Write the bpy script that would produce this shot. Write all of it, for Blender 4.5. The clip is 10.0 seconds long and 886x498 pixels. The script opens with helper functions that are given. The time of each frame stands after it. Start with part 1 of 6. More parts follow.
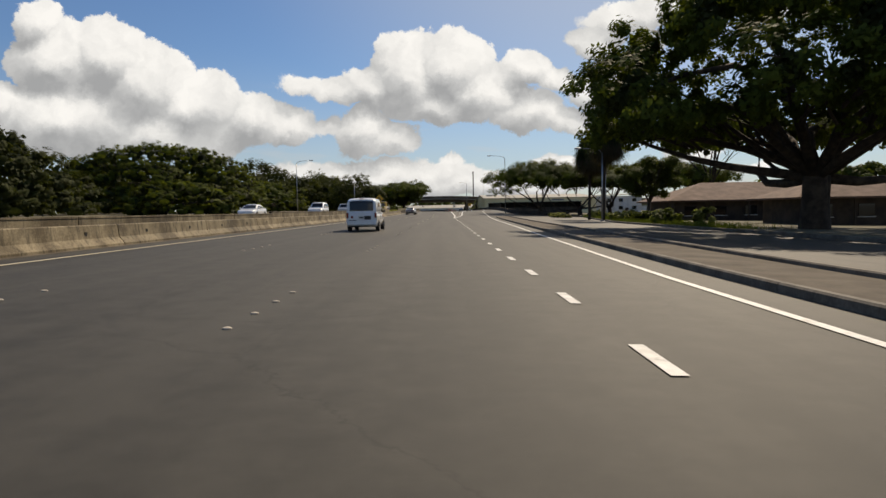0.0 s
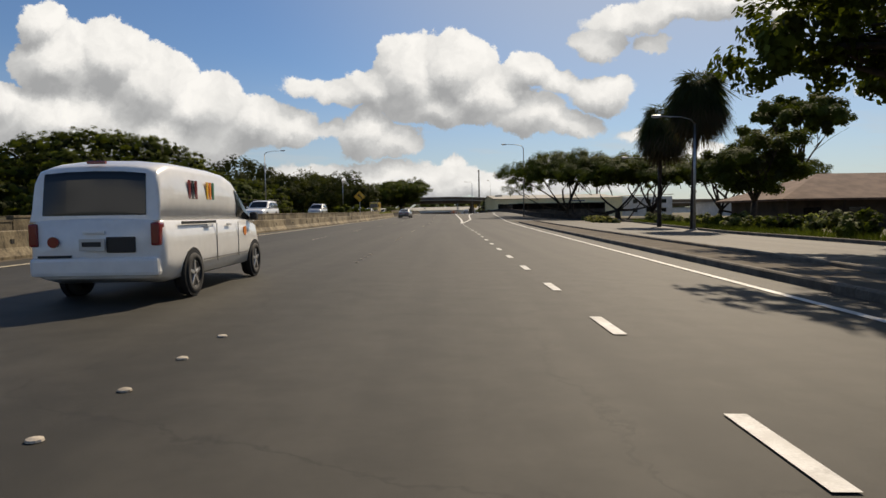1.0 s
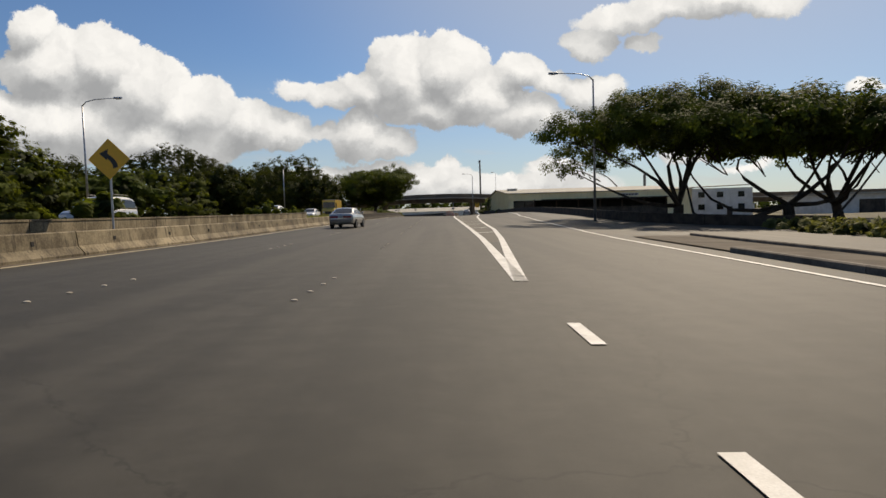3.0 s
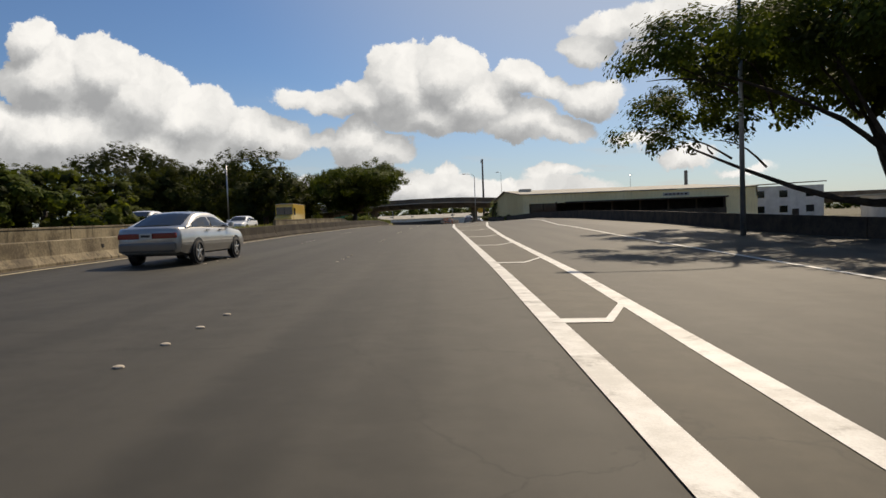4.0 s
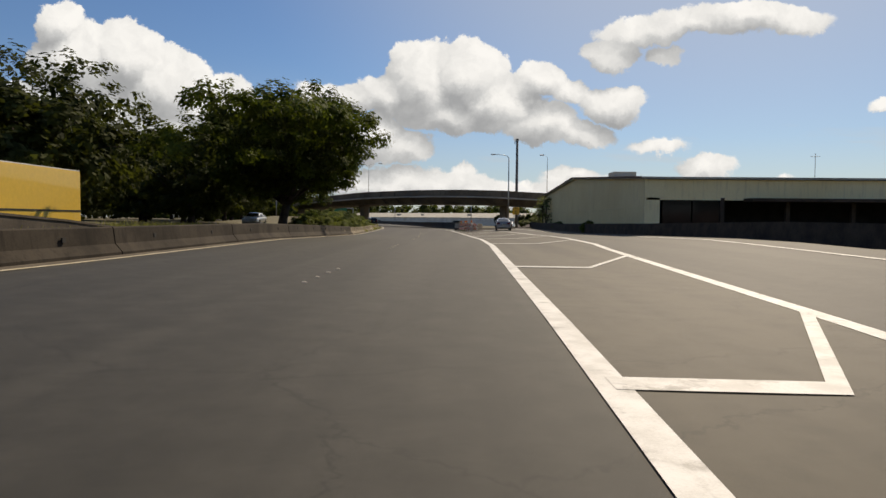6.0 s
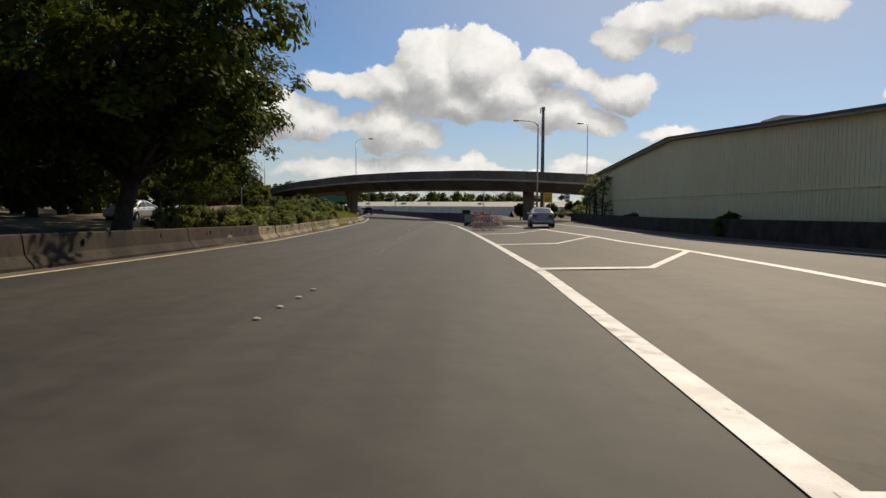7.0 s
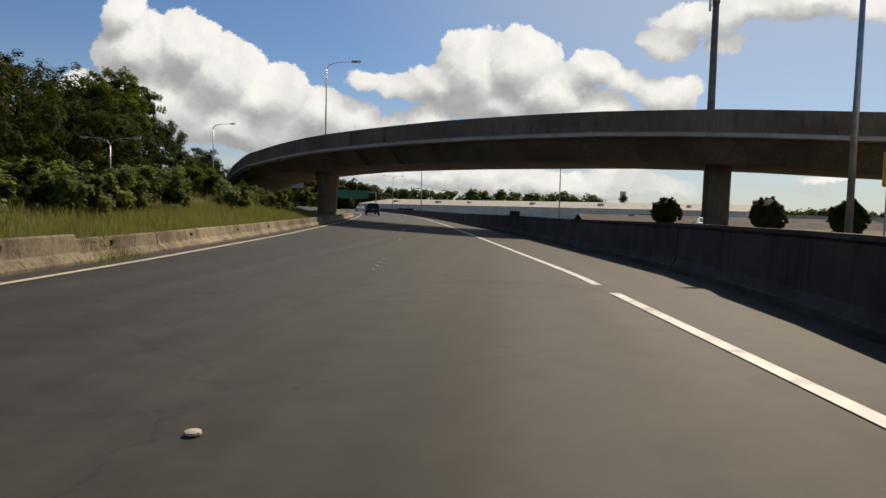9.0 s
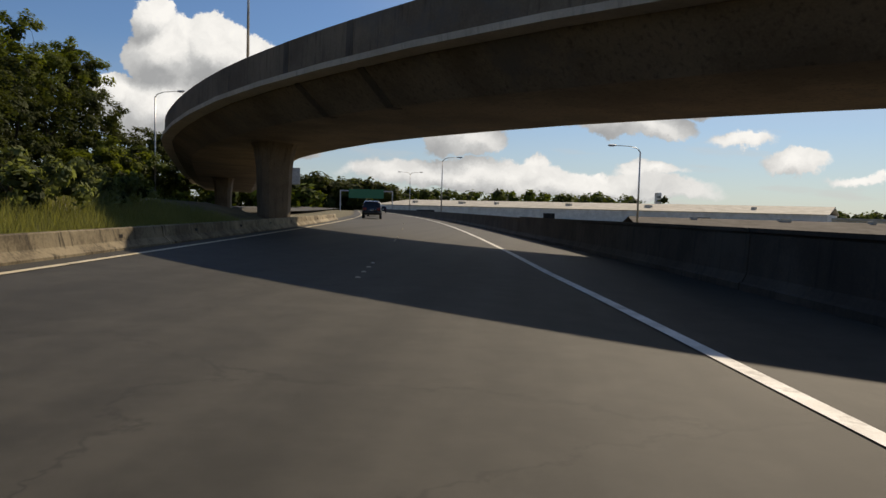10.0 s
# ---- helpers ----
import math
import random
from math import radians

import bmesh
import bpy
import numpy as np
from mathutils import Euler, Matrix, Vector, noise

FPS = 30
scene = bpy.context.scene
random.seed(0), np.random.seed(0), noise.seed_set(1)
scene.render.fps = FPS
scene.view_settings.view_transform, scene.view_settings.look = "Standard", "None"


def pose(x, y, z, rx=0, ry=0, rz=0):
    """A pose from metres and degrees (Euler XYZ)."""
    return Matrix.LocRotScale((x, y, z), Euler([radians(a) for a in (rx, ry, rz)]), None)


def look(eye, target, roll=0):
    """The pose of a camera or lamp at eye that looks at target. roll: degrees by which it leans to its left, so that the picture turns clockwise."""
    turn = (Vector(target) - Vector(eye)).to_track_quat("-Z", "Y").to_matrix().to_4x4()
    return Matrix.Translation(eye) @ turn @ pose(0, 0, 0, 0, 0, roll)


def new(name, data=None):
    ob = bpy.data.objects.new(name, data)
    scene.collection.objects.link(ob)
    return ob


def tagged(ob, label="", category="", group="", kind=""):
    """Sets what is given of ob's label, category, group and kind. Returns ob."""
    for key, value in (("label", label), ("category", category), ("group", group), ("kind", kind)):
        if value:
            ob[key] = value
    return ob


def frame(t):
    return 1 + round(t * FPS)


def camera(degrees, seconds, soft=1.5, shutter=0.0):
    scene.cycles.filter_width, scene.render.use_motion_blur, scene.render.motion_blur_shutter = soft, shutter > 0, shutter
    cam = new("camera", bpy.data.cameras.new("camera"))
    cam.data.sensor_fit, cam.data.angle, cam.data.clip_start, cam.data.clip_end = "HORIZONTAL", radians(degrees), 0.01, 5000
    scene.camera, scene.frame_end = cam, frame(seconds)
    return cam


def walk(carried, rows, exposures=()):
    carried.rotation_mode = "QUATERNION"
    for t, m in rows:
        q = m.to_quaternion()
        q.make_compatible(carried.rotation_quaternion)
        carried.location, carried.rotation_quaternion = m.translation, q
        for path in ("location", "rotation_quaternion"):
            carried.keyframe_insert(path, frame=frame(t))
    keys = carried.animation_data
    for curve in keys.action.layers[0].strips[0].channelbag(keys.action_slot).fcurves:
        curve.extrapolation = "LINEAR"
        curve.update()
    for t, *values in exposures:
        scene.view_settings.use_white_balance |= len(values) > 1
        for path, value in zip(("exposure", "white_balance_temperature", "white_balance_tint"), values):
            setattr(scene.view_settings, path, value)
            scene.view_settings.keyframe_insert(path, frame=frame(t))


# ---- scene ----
# ------------------------------------------------------------------ camera
cam = camera(69.02, 10.0)
# seconds, x, y, z, heading, tilt, lean (degrees)
ROWS = [
    (0, 0.00, -0.00, 1.200, -0.01, -3.42, -1.00),
    (0.5, -0.00, 13.73, 1.194, 0.11, -3.28, -1.35),
    (1, -0.02, 27.49, 1.215, 0.21, -3.22, -0.90),
    (1.5, -0.01, 41.29, 1.218, 0.21, -3.23, -1.10),
    (2, 0.04, 55.20, 1.179, 0.11, -3.24, -1.20),
    (2.5, 0.10, 69.21, 1.199, -0.12, -3.23, -1.35),
    (4, 1.06, 110.94, 1.361, -0.30, -2.53, -2.20),
    (4.5, 1.23, 124.77, 1.431, -0.10, -2.29, -2.00),
    (5, 1.30, 138.63, 1.583, 0.33, -2.38, -1.50),
    (5.5, 1.31, 152.53, 1.779, 0.40, -2.36, 0.10),
    (7, 1.38, 194.59, 2.067, 1.72, -3.59, 0.35),
    (7.5, 1.02, 208.50, 1.923, 2.65, -3.76, 0.60),
    (8, 0.19, 222.59, 1.676, 3.35, -3.50, 1.25),
    (8.5, -0.70, 236.55, 1.749, 4.38, -3.50, 1.10),
    (9, -1.82, 250.04, 1.778, 5.10, -3.60, 1.40),
    (9.5, -3.13, 263.28, 1.687, 6.16, -3.64, 1.55),
    (10, -4.73, 276.62, 1.615, 7.12, -3.48, 1.60),
]
walk(cam, [(t, pose(x, y, z, 90 + p, 0, h) @ pose(0, 0, 0, 0, 0, l)) for t, x, y, z, h, p, l in ROWS],
     [(0, 0.02, 7900, 12), (10, 0.02, 7900, 12)])

# ------------------------------------------------------------------ world and sun
FALL = 0.0236                        # by how much the ground falls to the right, per metre
SUN_AZ, SUN_EL = 26.0, 41.0          # degrees right of the road's heading, above the horizon
sun = new("sun", bpy.data.lights.new("sun", "SUN"))
sun.data.energy, sun.data.angle, sun.data.color = 4.2, radians(0.53), (1.0, 0.93, 0.82)
_s = Vector((math.sin(radians(SUN_AZ)) * math.cos(radians(SUN_EL)), math.cos(radians(SUN_AZ)) * math.cos(radians(SUN_EL)), math.sin(radians(SUN_EL))))
sun.matrix_world = look((0, 0, 60) , Vector((0, 0, 60)) - _s)


class Nodes:
    """Short names for building a node tree."""

    def __init__(self, tree):
        self.t = tree

    def add(self, kind, **kw):
        n = self.t.nodes.new(kind)
        for k, v in kw.items():
            if k in n.inputs:
                n.inputs[k].default_value = v
            else:
                setattr(n, k, v)
        return n

    def link(self, a, b):
        self.t.links.new(a, b)

    def put(self, sock, v):
        if isinstance(v, bpy.types.NodeSocket):
            self.link(v, sock)
        else:
            sock.default_value = v

    def math(self, op, a, b=0.0, clamp=False):
        n = self.t.nodes.new("ShaderNodeMath")
        n.operation, n.use_clamp = op, clamp
        self.put(n.inputs[0], a)
        self.put(n.inputs[1], b)
        return n.outputs[0]

    def vmath(self, op, a, b=(0, 0, 0), c=None):
        n = self.t.nodes.new("ShaderNodeVectorMath")
        n.operation = op
        self.put(n.inputs[0], a)
        self.put(n.inputs[1], b)
        if c is not None:
            self.put(n.inputs[2], c)
        return n.outputs["Value"] if op in ("LENGTH", "DOT_PRODUCT", "DISTANCE") else n.outputs[0]

    def ramp(self, fac, stops):
        n = self.t.nodes.new("ShaderNodeValToRGB")
        el = n.color_ramp.elements
        while len(el) < len(stops):
            el.new(0.5)
        for e, (p, c) in zip(el, stops):
            e.position, e.color = p, (*c, 1) if len(c) == 3 else c
        self.put(n.inputs[0], fac)
        return n.outputs[0]

    def step(self, v, lo, hi, a=0.0, b=1.0):
        n = self.t.nodes.new("ShaderNodeMapRange")
        n.interpolation_type = "SMOOTHSTEP"
        self.put(n.inputs[0], v)
        for i, x in enumerate((lo, hi, a, b)):
            n.inputs[i + 1].default_value = x
        return n.outputs[0]

    def noise(self, vec, scale, detail=4.0, rough=0.55, color=False):
        n = self.t.nodes.new("ShaderNodeTexNoise")
        n.inputs["Scale"].default_value, n.inputs["Detail"].default_value, n.inputs["Roughness"].default_value = scale, detail, rough
        if vec is not None:
            self.link(vec, n.inputs["Vector"])
        return n.outputs[1 if color else 0]

    def mix(self, fac, a, b):
        n = self.t.nodes.new("ShaderNodeMix")
        n.data_type = "RGBA"
        self.put(n.inputs[0], fac)
        self.put(n.inputs[6], (*a, 1) if isinstance(a, tuple) and len(a) == 3 else a)
        self.put(n.inputs[7], (*b, 1) if isinstance(b, tuple) and len(b) == 3 else b)
        return n.outputs[2]


world = bpy.data.worlds.new("sky")
world.use_nodes = True
scene.world = world
W = Nodes(world.node_tree)
world.node_tree.nodes.clear()
sky = W.add("ShaderNodeTexSky", sky_type="NISHITA", sun_disc=False, sun_elevation=radians(SUN_EL), sun_rotation=radians(SUN_AZ), air_density=1.0, dust_density=0.45, ozone_density=3.5)
coord = W.add("ShaderNodeTexCoord")
sep = W.add("ShaderNodeSeparateXYZ")
W.link(coord.outputs["Generated"], sep.inputs[0])
depth = W.math("MAXIMUM", W.math("ABSOLUTE", sep.outputs[1]), 0.12)
plane = W.add("ShaderNodeCombineXYZ")
across, up = W.math("DIVIDE", sep.outputs[0], depth), W.math("DIVIDE", sep.outputs[2], depth)
W.link(W.math("SUBTRACT", across, W.math("MULTIPLY", up, FALL)), plane.inputs[0])
W.link(W.math("ADD", up, W.math("MULTIPLY", across, FALL)), plane.inputs[1])
wob = W.vmath("SUBTRACT", W.noise(plane.outputs[0], 8.0, 10.0, 0.66, True), (0.5, 0.5, 0.5))
cloudp = W.vmath("MULTIPLY_ADD", wob, (0.10, 0.085, 0.0), plane.outputs[0])
# clouds as heaps of ellipses: across, up, half width, half height (in thousandths of the distance)
CLOUD_BANK = [(-622, 290, 36, 33), (-585, 230, 68, 58), (-520, 228, 62, 58), (-460, 195, 80, 58), (-380, 160, 72, 48), (-300, 136, 66, 32), (-240, 128, 46, 26),
        (-585, 140, 150, 55), (-425, 120, 130, 40), (-680, 165, 45, 36)]
CLOUD_HEAP = [(-212, 186, 30, 14), (-160, 176, 44, 20), (-110, 185, 50, 32), (-55, 203, 54, 58), (16, 220, 58, 54), (-10, 160, 80, 32), (60, 182, 54, 46),
        (128, 150, 54, 32), (190, 137, 50, 18), (122, 220, 36, 27), (164, 203, 36, 20), (242, 185, 52, 29), (-82, 246, 22, 18)]
CLOUD_PUFFS = [(-175, 128, 25, 12), (-118, 120, 40, 35), (-82, 106, 40, 22), (-108, 90, 40, 7), (14, 76, 22, 11), (312, 121, 42, 10), (388, 93, 42, 17), (180, 71, 44, 10), (660, 194, 30, 11), (480, 72, 40, 7)]
CLOUD_VEIL = [(233, 264, 40, 22), (286, 295, 70, 20), (365, 308, 96, 20), (453, 322, 105, 20), (312, 258, 24, 13), (-75, 55, 190, 22), (60, 45, 200, 22)]


def heap(p):
    d = None
    for u, v, a, b in CLOUD_BANK + CLOUD_HEAP + CLOUD_PUFFS + CLOUD_VEIL:
        a, b = a * 1.12, b * 1.12
        e = W.vmath("LENGTH", W.vmath("MULTIPLY_ADD", p, (1000 / a, 1000 / b, 0), (-u / a, -v / b, 0)))
        e = W.math("MULTIPLY", W.math("SUBTRACT", e, 1.0), min(a, b) / 40)
        d = e if d is None else W.math("MINIMUM", d, e)
    return d


here, lifted = heap(cloudp), heap(W.vmath("ADD", cloudp, (0.012, 0.03, 0)))
cover = W.step(here, 0.05, -0.07)
lit = W.step(W.math("SUBTRACT", lifted, here), -0.75, 0.75)
fine = W.noise(cloudp, 22.0, 6.0, 0.6)
tone = W.math("ADD", W.math("MULTIPLY", lit, 0.60), W.math("MULTIPLY", fine, 0.50))
white = W.ramp(tone, [(0.24, (3.3, 3.75, 4.4)), (0.56, (5.3, 5.95, 6.8)), (0.90, (8.6, 9.4, 10.4))])
haze = W.step(sep.outputs[2], 0.24, -0.02)
streak = W.math("MULTIPLY", haze, W.step(W.noise(W.vmath("MULTIPLY", plane.outputs[0], (2.0, 12.0, 1)), 2.5, 6.0), 0.35, 0.7))
deep = W.vmath("MULTIPLY", sky.outputs[0], (0.50, 0.695, 0.93))
veil = W.math("MAXIMUM", W.math("MULTIPLY", streak, 0.8), W.math("MULTIPLY", haze, 0.5))
aureole = W.step(W.vmath("DOT_PRODUCT", W.vmath("NORMALIZE", coord.outputs["Generated"]), tuple(_s)), 0.70, 1.0, 0.0, 0.6)
base = W.mix(W.math("MAXIMUM", veil, aureole), deep, (5.2, 5.75, 6.5))
back = W.add("ShaderNodeBackground", Strength=0.10)
W.link(W.mix(cover, base, white), back.inputs[0])
out = W.add("ShaderNodeOutputWorld")
W.link(back.outputs[0], out.inputs[0])


# ------------------------------------------------------------------ materials
def material(name, rough=0.6, metal=0.0, spec=0.5):
    m = bpy.data.materials.new(name)
    m.use_nodes = True
    n = Nodes(m.node_tree)
    b = m.node_tree.nodes["Principled BSDF"]
    b.inputs["Roughness"].default_value, b.inputs["Metallic"].default_value, b.inputs["Specular IOR Level"].default_value = rough, metal, spec
    return m, n, b


def where(n, scale=(1, 1, 1)):
    g = n.add("ShaderNodeNewGeometry")
    return n.vmath("MULTIPLY", g.outputs["Position"], scale)


def bump(n, b, height, strength=0.3, dist=0.02):
    k = n.add("ShaderNodeBump", Strength=strength, Distance=dist)
    n.link(height, k.inputs["Height"])
    n.link(k.outputs[0], b.inputs["Normal"])


def worn(name, dark, light, rough=0.7, scale=1.5, fine_scale=40, spec=0.4, streaks=0.0, relief=0.25, metal=0.0, per_piece=0.0, stain=None):
    """A surface of two tones mixed by broad and fine noise, with streaks running down and stains if wanted."""
    m, n, b = material(name, rough, metal, spec)
    p = where(n)
    big, small = n.noise(p, scale, 5.0, 0.6), n.noise(p, fine_scale, 4.0, 0.6)
    f = n.math("ADD", n.math("MULTIPLY", big, 0.7), n.math("MULTIPLY", small, 0.3))
    col = n.mix(n.step(f, 0.36, 0.64), dark, light)
    if streaks:
        run = n.noise(where(n, (3.0, 3.0, 0.25)), 2.2, 5.0, 0.65)
        col = n.mix(n.math("MULTIPLY", n.step(run, 0.5, 0.72), streaks), col, tuple(c * 0.32 for c in dark))
    if stain:
        col = n.mix(n.math("MULTIPLY", n.step(n.noise(p, scale * 0.6, 6.0, 0.7), 0.55, 0.68), 0.7), col, stain)
    if per_piece:
        o = n.add("ShaderNodeObjectInfo")
        hsv = n.add("ShaderNodeHueSaturation")
        n.link(n.math("ADD", n.math("MULTIPLY", o.outputs["Random"], per_piece), 1 - per_piece / 2), hsv.inputs["Value"])
        n.link(col, hsv.inputs["Color"])
        col = hsv.outputs[0]
    n.link(col, b.inputs["Base Color"])
    n.link(n.math("ADD", n.math("MULTIPLY", small, 0.25), rough - 0.12), b.inputs["Roughness"])
    bump(n, b, small, relief, 0.01)
    return m


def plain(name, color, rough=0.5, metal=0.0, spec=0.5, coat=0.0):
    m, n, b = material(name, rough, metal, spec)
    p = n.add("ShaderNodeTexCoord").outputs["Object"]
    v = n.noise(p, 6.0, 4.0)
    col = n.mix(v, tuple(c * 0.86 for c in color), tuple(min(1, c * 1.1) for c in color))
    n.link(col, b.inputs["Base Color"])
    b.inputs["Coat Weight"].default_value, b.inputs["Coat Roughness"].default_value = coat, 0.06
    return m


def leafy(name, dark, light, through_light=0.35):
    """Leaves: colour by clump, leaf and place, with some light through them."""
    m, n, b = material(name, 0.7, 0, 0.08)
    g = n.add("ShaderNodeNewGeometry")
    r = n.add("ShaderNodeTexNoise")
    r.inputs["Scale"].default_value = 0.45
    n.link(g.outputs["Position"], r.inputs["Vector"])
    f = n.math("ADD", n.math("MULTIPLY", g.outputs["Random Per Island"], 0.5), n.math("MULTIPLY", n.step(r.outputs[0], 0.3, 0.7), 0.5))
    col = n.mix(f, dark, light)
    n.link(col, b.inputs["Base Color"])
    tr = n.add("ShaderNodeBsdfTranslucent")
    n.link(n.mix(0.5, col, (light[0] * 1.5, light[1] * 1.5, light[2] * 0.5)), tr.inputs[0])
    mixer = n.add("ShaderNodeMixShader", Fac=through_light)
    n.link(b.outputs[0], mixer.inputs[1])
    n.link(tr.outputs[0], mixer.inputs[2])
    n.link(mixer.outputs[0], m.node_tree.nodes["Material Output"].inputs[0])
    return m


def asphalt_material(name, dark, light, along=True):
    """Worn asphalt: aggregate, long wheel tracks, patches and fine cracks."""
    m, n, b = material(name, 0.72, 0, 0.32)
    p = where(n)
    grit = n.noise(p, 160.0, 3.0, 0.7)
    mott = n.noise(p, 2.2, 6.0, 0.65)
    lane = n.noise(where(n, (0.55, 0.012, 1)), 2.0, 4.0, 0.5)
    patch = n.noise(where(n, (0.25, 0.05, 1)), 1.2, 2.0)
    f = n.math("ADD", n.math("ADD", n.math("MULTIPLY", mott, 0.3), n.math("MULTIPLY", lane, 0.4)), n.math("ADD", n.math("MULTIPLY", patch, 0.2), n.math("MULTIPLY", grit, 0.1)))
    col = n.mix(n.step(f, 0.4, 0.62), dark, light)
    vor = n.add("ShaderNodeTexVoronoi", feature="DISTANCE_TO_EDGE", Scale=0.22)
    n.link(n.vmath("ADD", p, n.vmath("SCALE", n.noise(p, 0.9, 5.0, 0.7, True), (0, 0, 0))), vor.inputs["Vector"])
    crack = n.step(vor.outputs["Distance"], 0.006, 0.0)
    col = n.mix(n.math("MULTIPLY", crack, 0.45), col, tuple(c * 0.35 for c in dark))
    n.link(col, b.inputs["Base Color"])
    bump(n, b, grit, 0.35, 0.006)
    return m


ASPHALT = asphalt_material("asphalt", (0.026, 0.0245, 0.019), (0.053, 0.049, 0.039))
ASPHALT_OLD = asphalt_material("old_asphalt", (0.042, 0.038, 0.030), (0.080, 0.073, 0.059))
# the big tree's shadow put into the colour: a darker copy of ASPHALT_OLD
ASPHALT_SHADE = asphalt_material("shaded_asphalt", (0.020, 0.017, 0.013), (0.046, 0.040, 0.031))
ASPHALT_BROWN = asphalt_material("sandy_asphalt", (0.040, 0.034, 0.022), (0.080, 0.068, 0.046))
PAINT = worn("road_paint", (0.52, 0.51, 0.47), (0.74, 0.73, 0.69), 0.6, 3.0, 60, stain=(0.22, 0.21, 0.19))
PAINT_YELLOW = worn("yellow_road_paint", (0.5, 0.42, 0.26), (0.62, 0.55, 0.40), 0.6, 3.0, 60, stain=(0.2, 0.18, 0.14))
CONCRETE = worn("weathered_concrete", (0.085, 0.062, 0.032), (0.29, 0.235, 0.145), 0.85, 0.8, 16, streaks=0.9, stain=(0.045, 0.032, 0.018), per_piece=0.4)
CONCRETE_DARK = worn("dark_concrete", (0.052, 0.040, 0.029), (0.105, 0.084, 0.063), 0.85, 0.7, 18, streaks=0.6, stain=(0.04, 0.032, 0.026))
BRIDGE = worn("bridge_concrete", (0.138, 0.102, 0.068), (0.240, 0.184, 0.126), 0.85, 0.35, 14, streaks=0.6, stain=(0.13, 0.115, 0.10))
# dark concrete, made darker still by tree shade put into the colour
BARRIER_DARK_SHADED = worn("dark_concrete_in_shade", (0.020, 0.015, 0.010), (0.052, 0.041, 0.029), 0.9, 0.8, 18, streaks=0.6, spec=0.2)
BRIDGE_DARK = worn("dark_stained_concrete", (0.075, 0.060, 0.044), (0.13, 0.106, 0.080), 0.85, 0.35, 14, streaks=0.6)
BRIDGE_LEDGE = worn("pale_ledge_concrete", (0.44, 0.38, 0.30), (0.60, 0.53, 0.43), 0.8, 0.5, 18, streaks=0.4)
ROCK = worn("dark_lava_rock", (0.032, 0.021, 0.013), (0.080, 0.056, 0.037), 0.9, 1.6, 12, relief=0.9)
EARTH = worn("dry_grass_and_earth", (0.075, 0.066, 0.036), (0.17, 0.145, 0.08), 0.95, 0.5, 8, stain=(0.07, 0.085, 0.03))
CINDER = worn("dark_cinder_soil", (0.016, 0.012, 0.009), (0.040, 0.031, 0.023), 0.95, 0.8, 14, spec=0.1)
EARTH_DARK = worn("dark_brown_soil", (0.045, 0.034, 0.022), (0.10, 0.078, 0.052), 0.95, 0.8, 14)
DIRT = worn("bare_dirt", (0.066, 0.050, 0.033), (0.130, 0.105, 0.074), 0.95, 0.8, 14)
KERB = worn("kerb_concrete", (0.085, 0.070, 0.052), (0.20, 0.172, 0.135), 0.85, 1.2, 20, stain=(0.09, 0.08, 0.065))
BARK = worn("bark", (0.028, 0.021, 0.016), (0.075, 0.057, 0.043), 0.95, 2.0, 18, relief=0.8)
GALV = worn("galvanised_steel", (0.32, 0.33, 0.34), (0.48, 0.49, 0.50), 0.42, 2.0, 30, metal=0.85, relief=0.05)
POLE_DARK = worn("dark_weathered_pole", (0.10, 0.095, 0.09), (0.17, 0.16, 0.15), 0.7, 1.5, 20)
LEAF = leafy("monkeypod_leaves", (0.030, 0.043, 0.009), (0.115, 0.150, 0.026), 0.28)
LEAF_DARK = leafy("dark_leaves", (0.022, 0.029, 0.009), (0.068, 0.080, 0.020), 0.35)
# sunlit look put into the colour: a brighter copy of the leaf tones
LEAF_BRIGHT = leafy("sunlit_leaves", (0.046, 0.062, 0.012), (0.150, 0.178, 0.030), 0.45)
LEAF_SHRUB = leafy("shrub_leaves", (0.070, 0.092, 0.030), (0.23, 0.26, 0.12), 0.45)
LEAF_GRASS = leafy("tall_grass", (0.095, 0.105, 0.034), (0.25, 0.25, 0.10), 0.4)
LEAF_PALM = leafy("palm_fronds", (0.020, 0.030, 0.012), (0.070, 0.085, 0.034))
LEAF_DEAD = leafy("dead_fronds", (0.05, 0.038, 0.022), (0.12, 0.095, 0.055), 0.2)
# shade deep in the crowns put into the colour: darker leaves for the inside
LEAF_CORE_SHADE = leafy("shaded_inner_leaves", (0.026, 0.034, 0.013), (0.056, 0.070, 0.024), 0.3)
CREAM = worn("cream_painted_siding", (0.88, 0.74, 0.42), (0.95, 0.83, 0.51), 0.6, 0.25, 9, streaks=0.22)
ROOF_PALE = worn("pale_metal_roof", (0.36, 0.34, 0.29), (0.50, 0.48, 0.42), 0.8, 0.4, 10, spec=0.12, stain=(0.3, 0.27, 0.22))
ROOF_BROWN = worn("grey_brown_metal_roof", (0.085, 0.075, 0.062), (0.14, 0.125, 0.105), 0.9, 0.3, 10, spec=0.1, stain=(0.12, 0.10, 0.085))
WHITE_WALL = worn("white_painted_wall", (0.60, 0.58, 0.53), (0.78, 0.76, 0.71), 0.7, 0.6, 12, streaks=0.2)
# near-black: shade inside bays and holes put into colour; also signs and doors
BLACK_AND_SHADE = worn("black_and_interior_shade", (0.012, 0.011, 0.010), (0.03, 0.028, 0.025), 0.9, 1.0, 12)
ROOF_RED = worn("brown_shingle_roof", (0.11, 0.064, 0.045), (0.20, 0.125, 0.09), 0.9, 0.8, 14)
BROWN_WALL = worn("brown_timber_wall", (0.038, 0.027, 0.019), (0.085, 0.062, 0.045), 0.85, 0.8, 14)
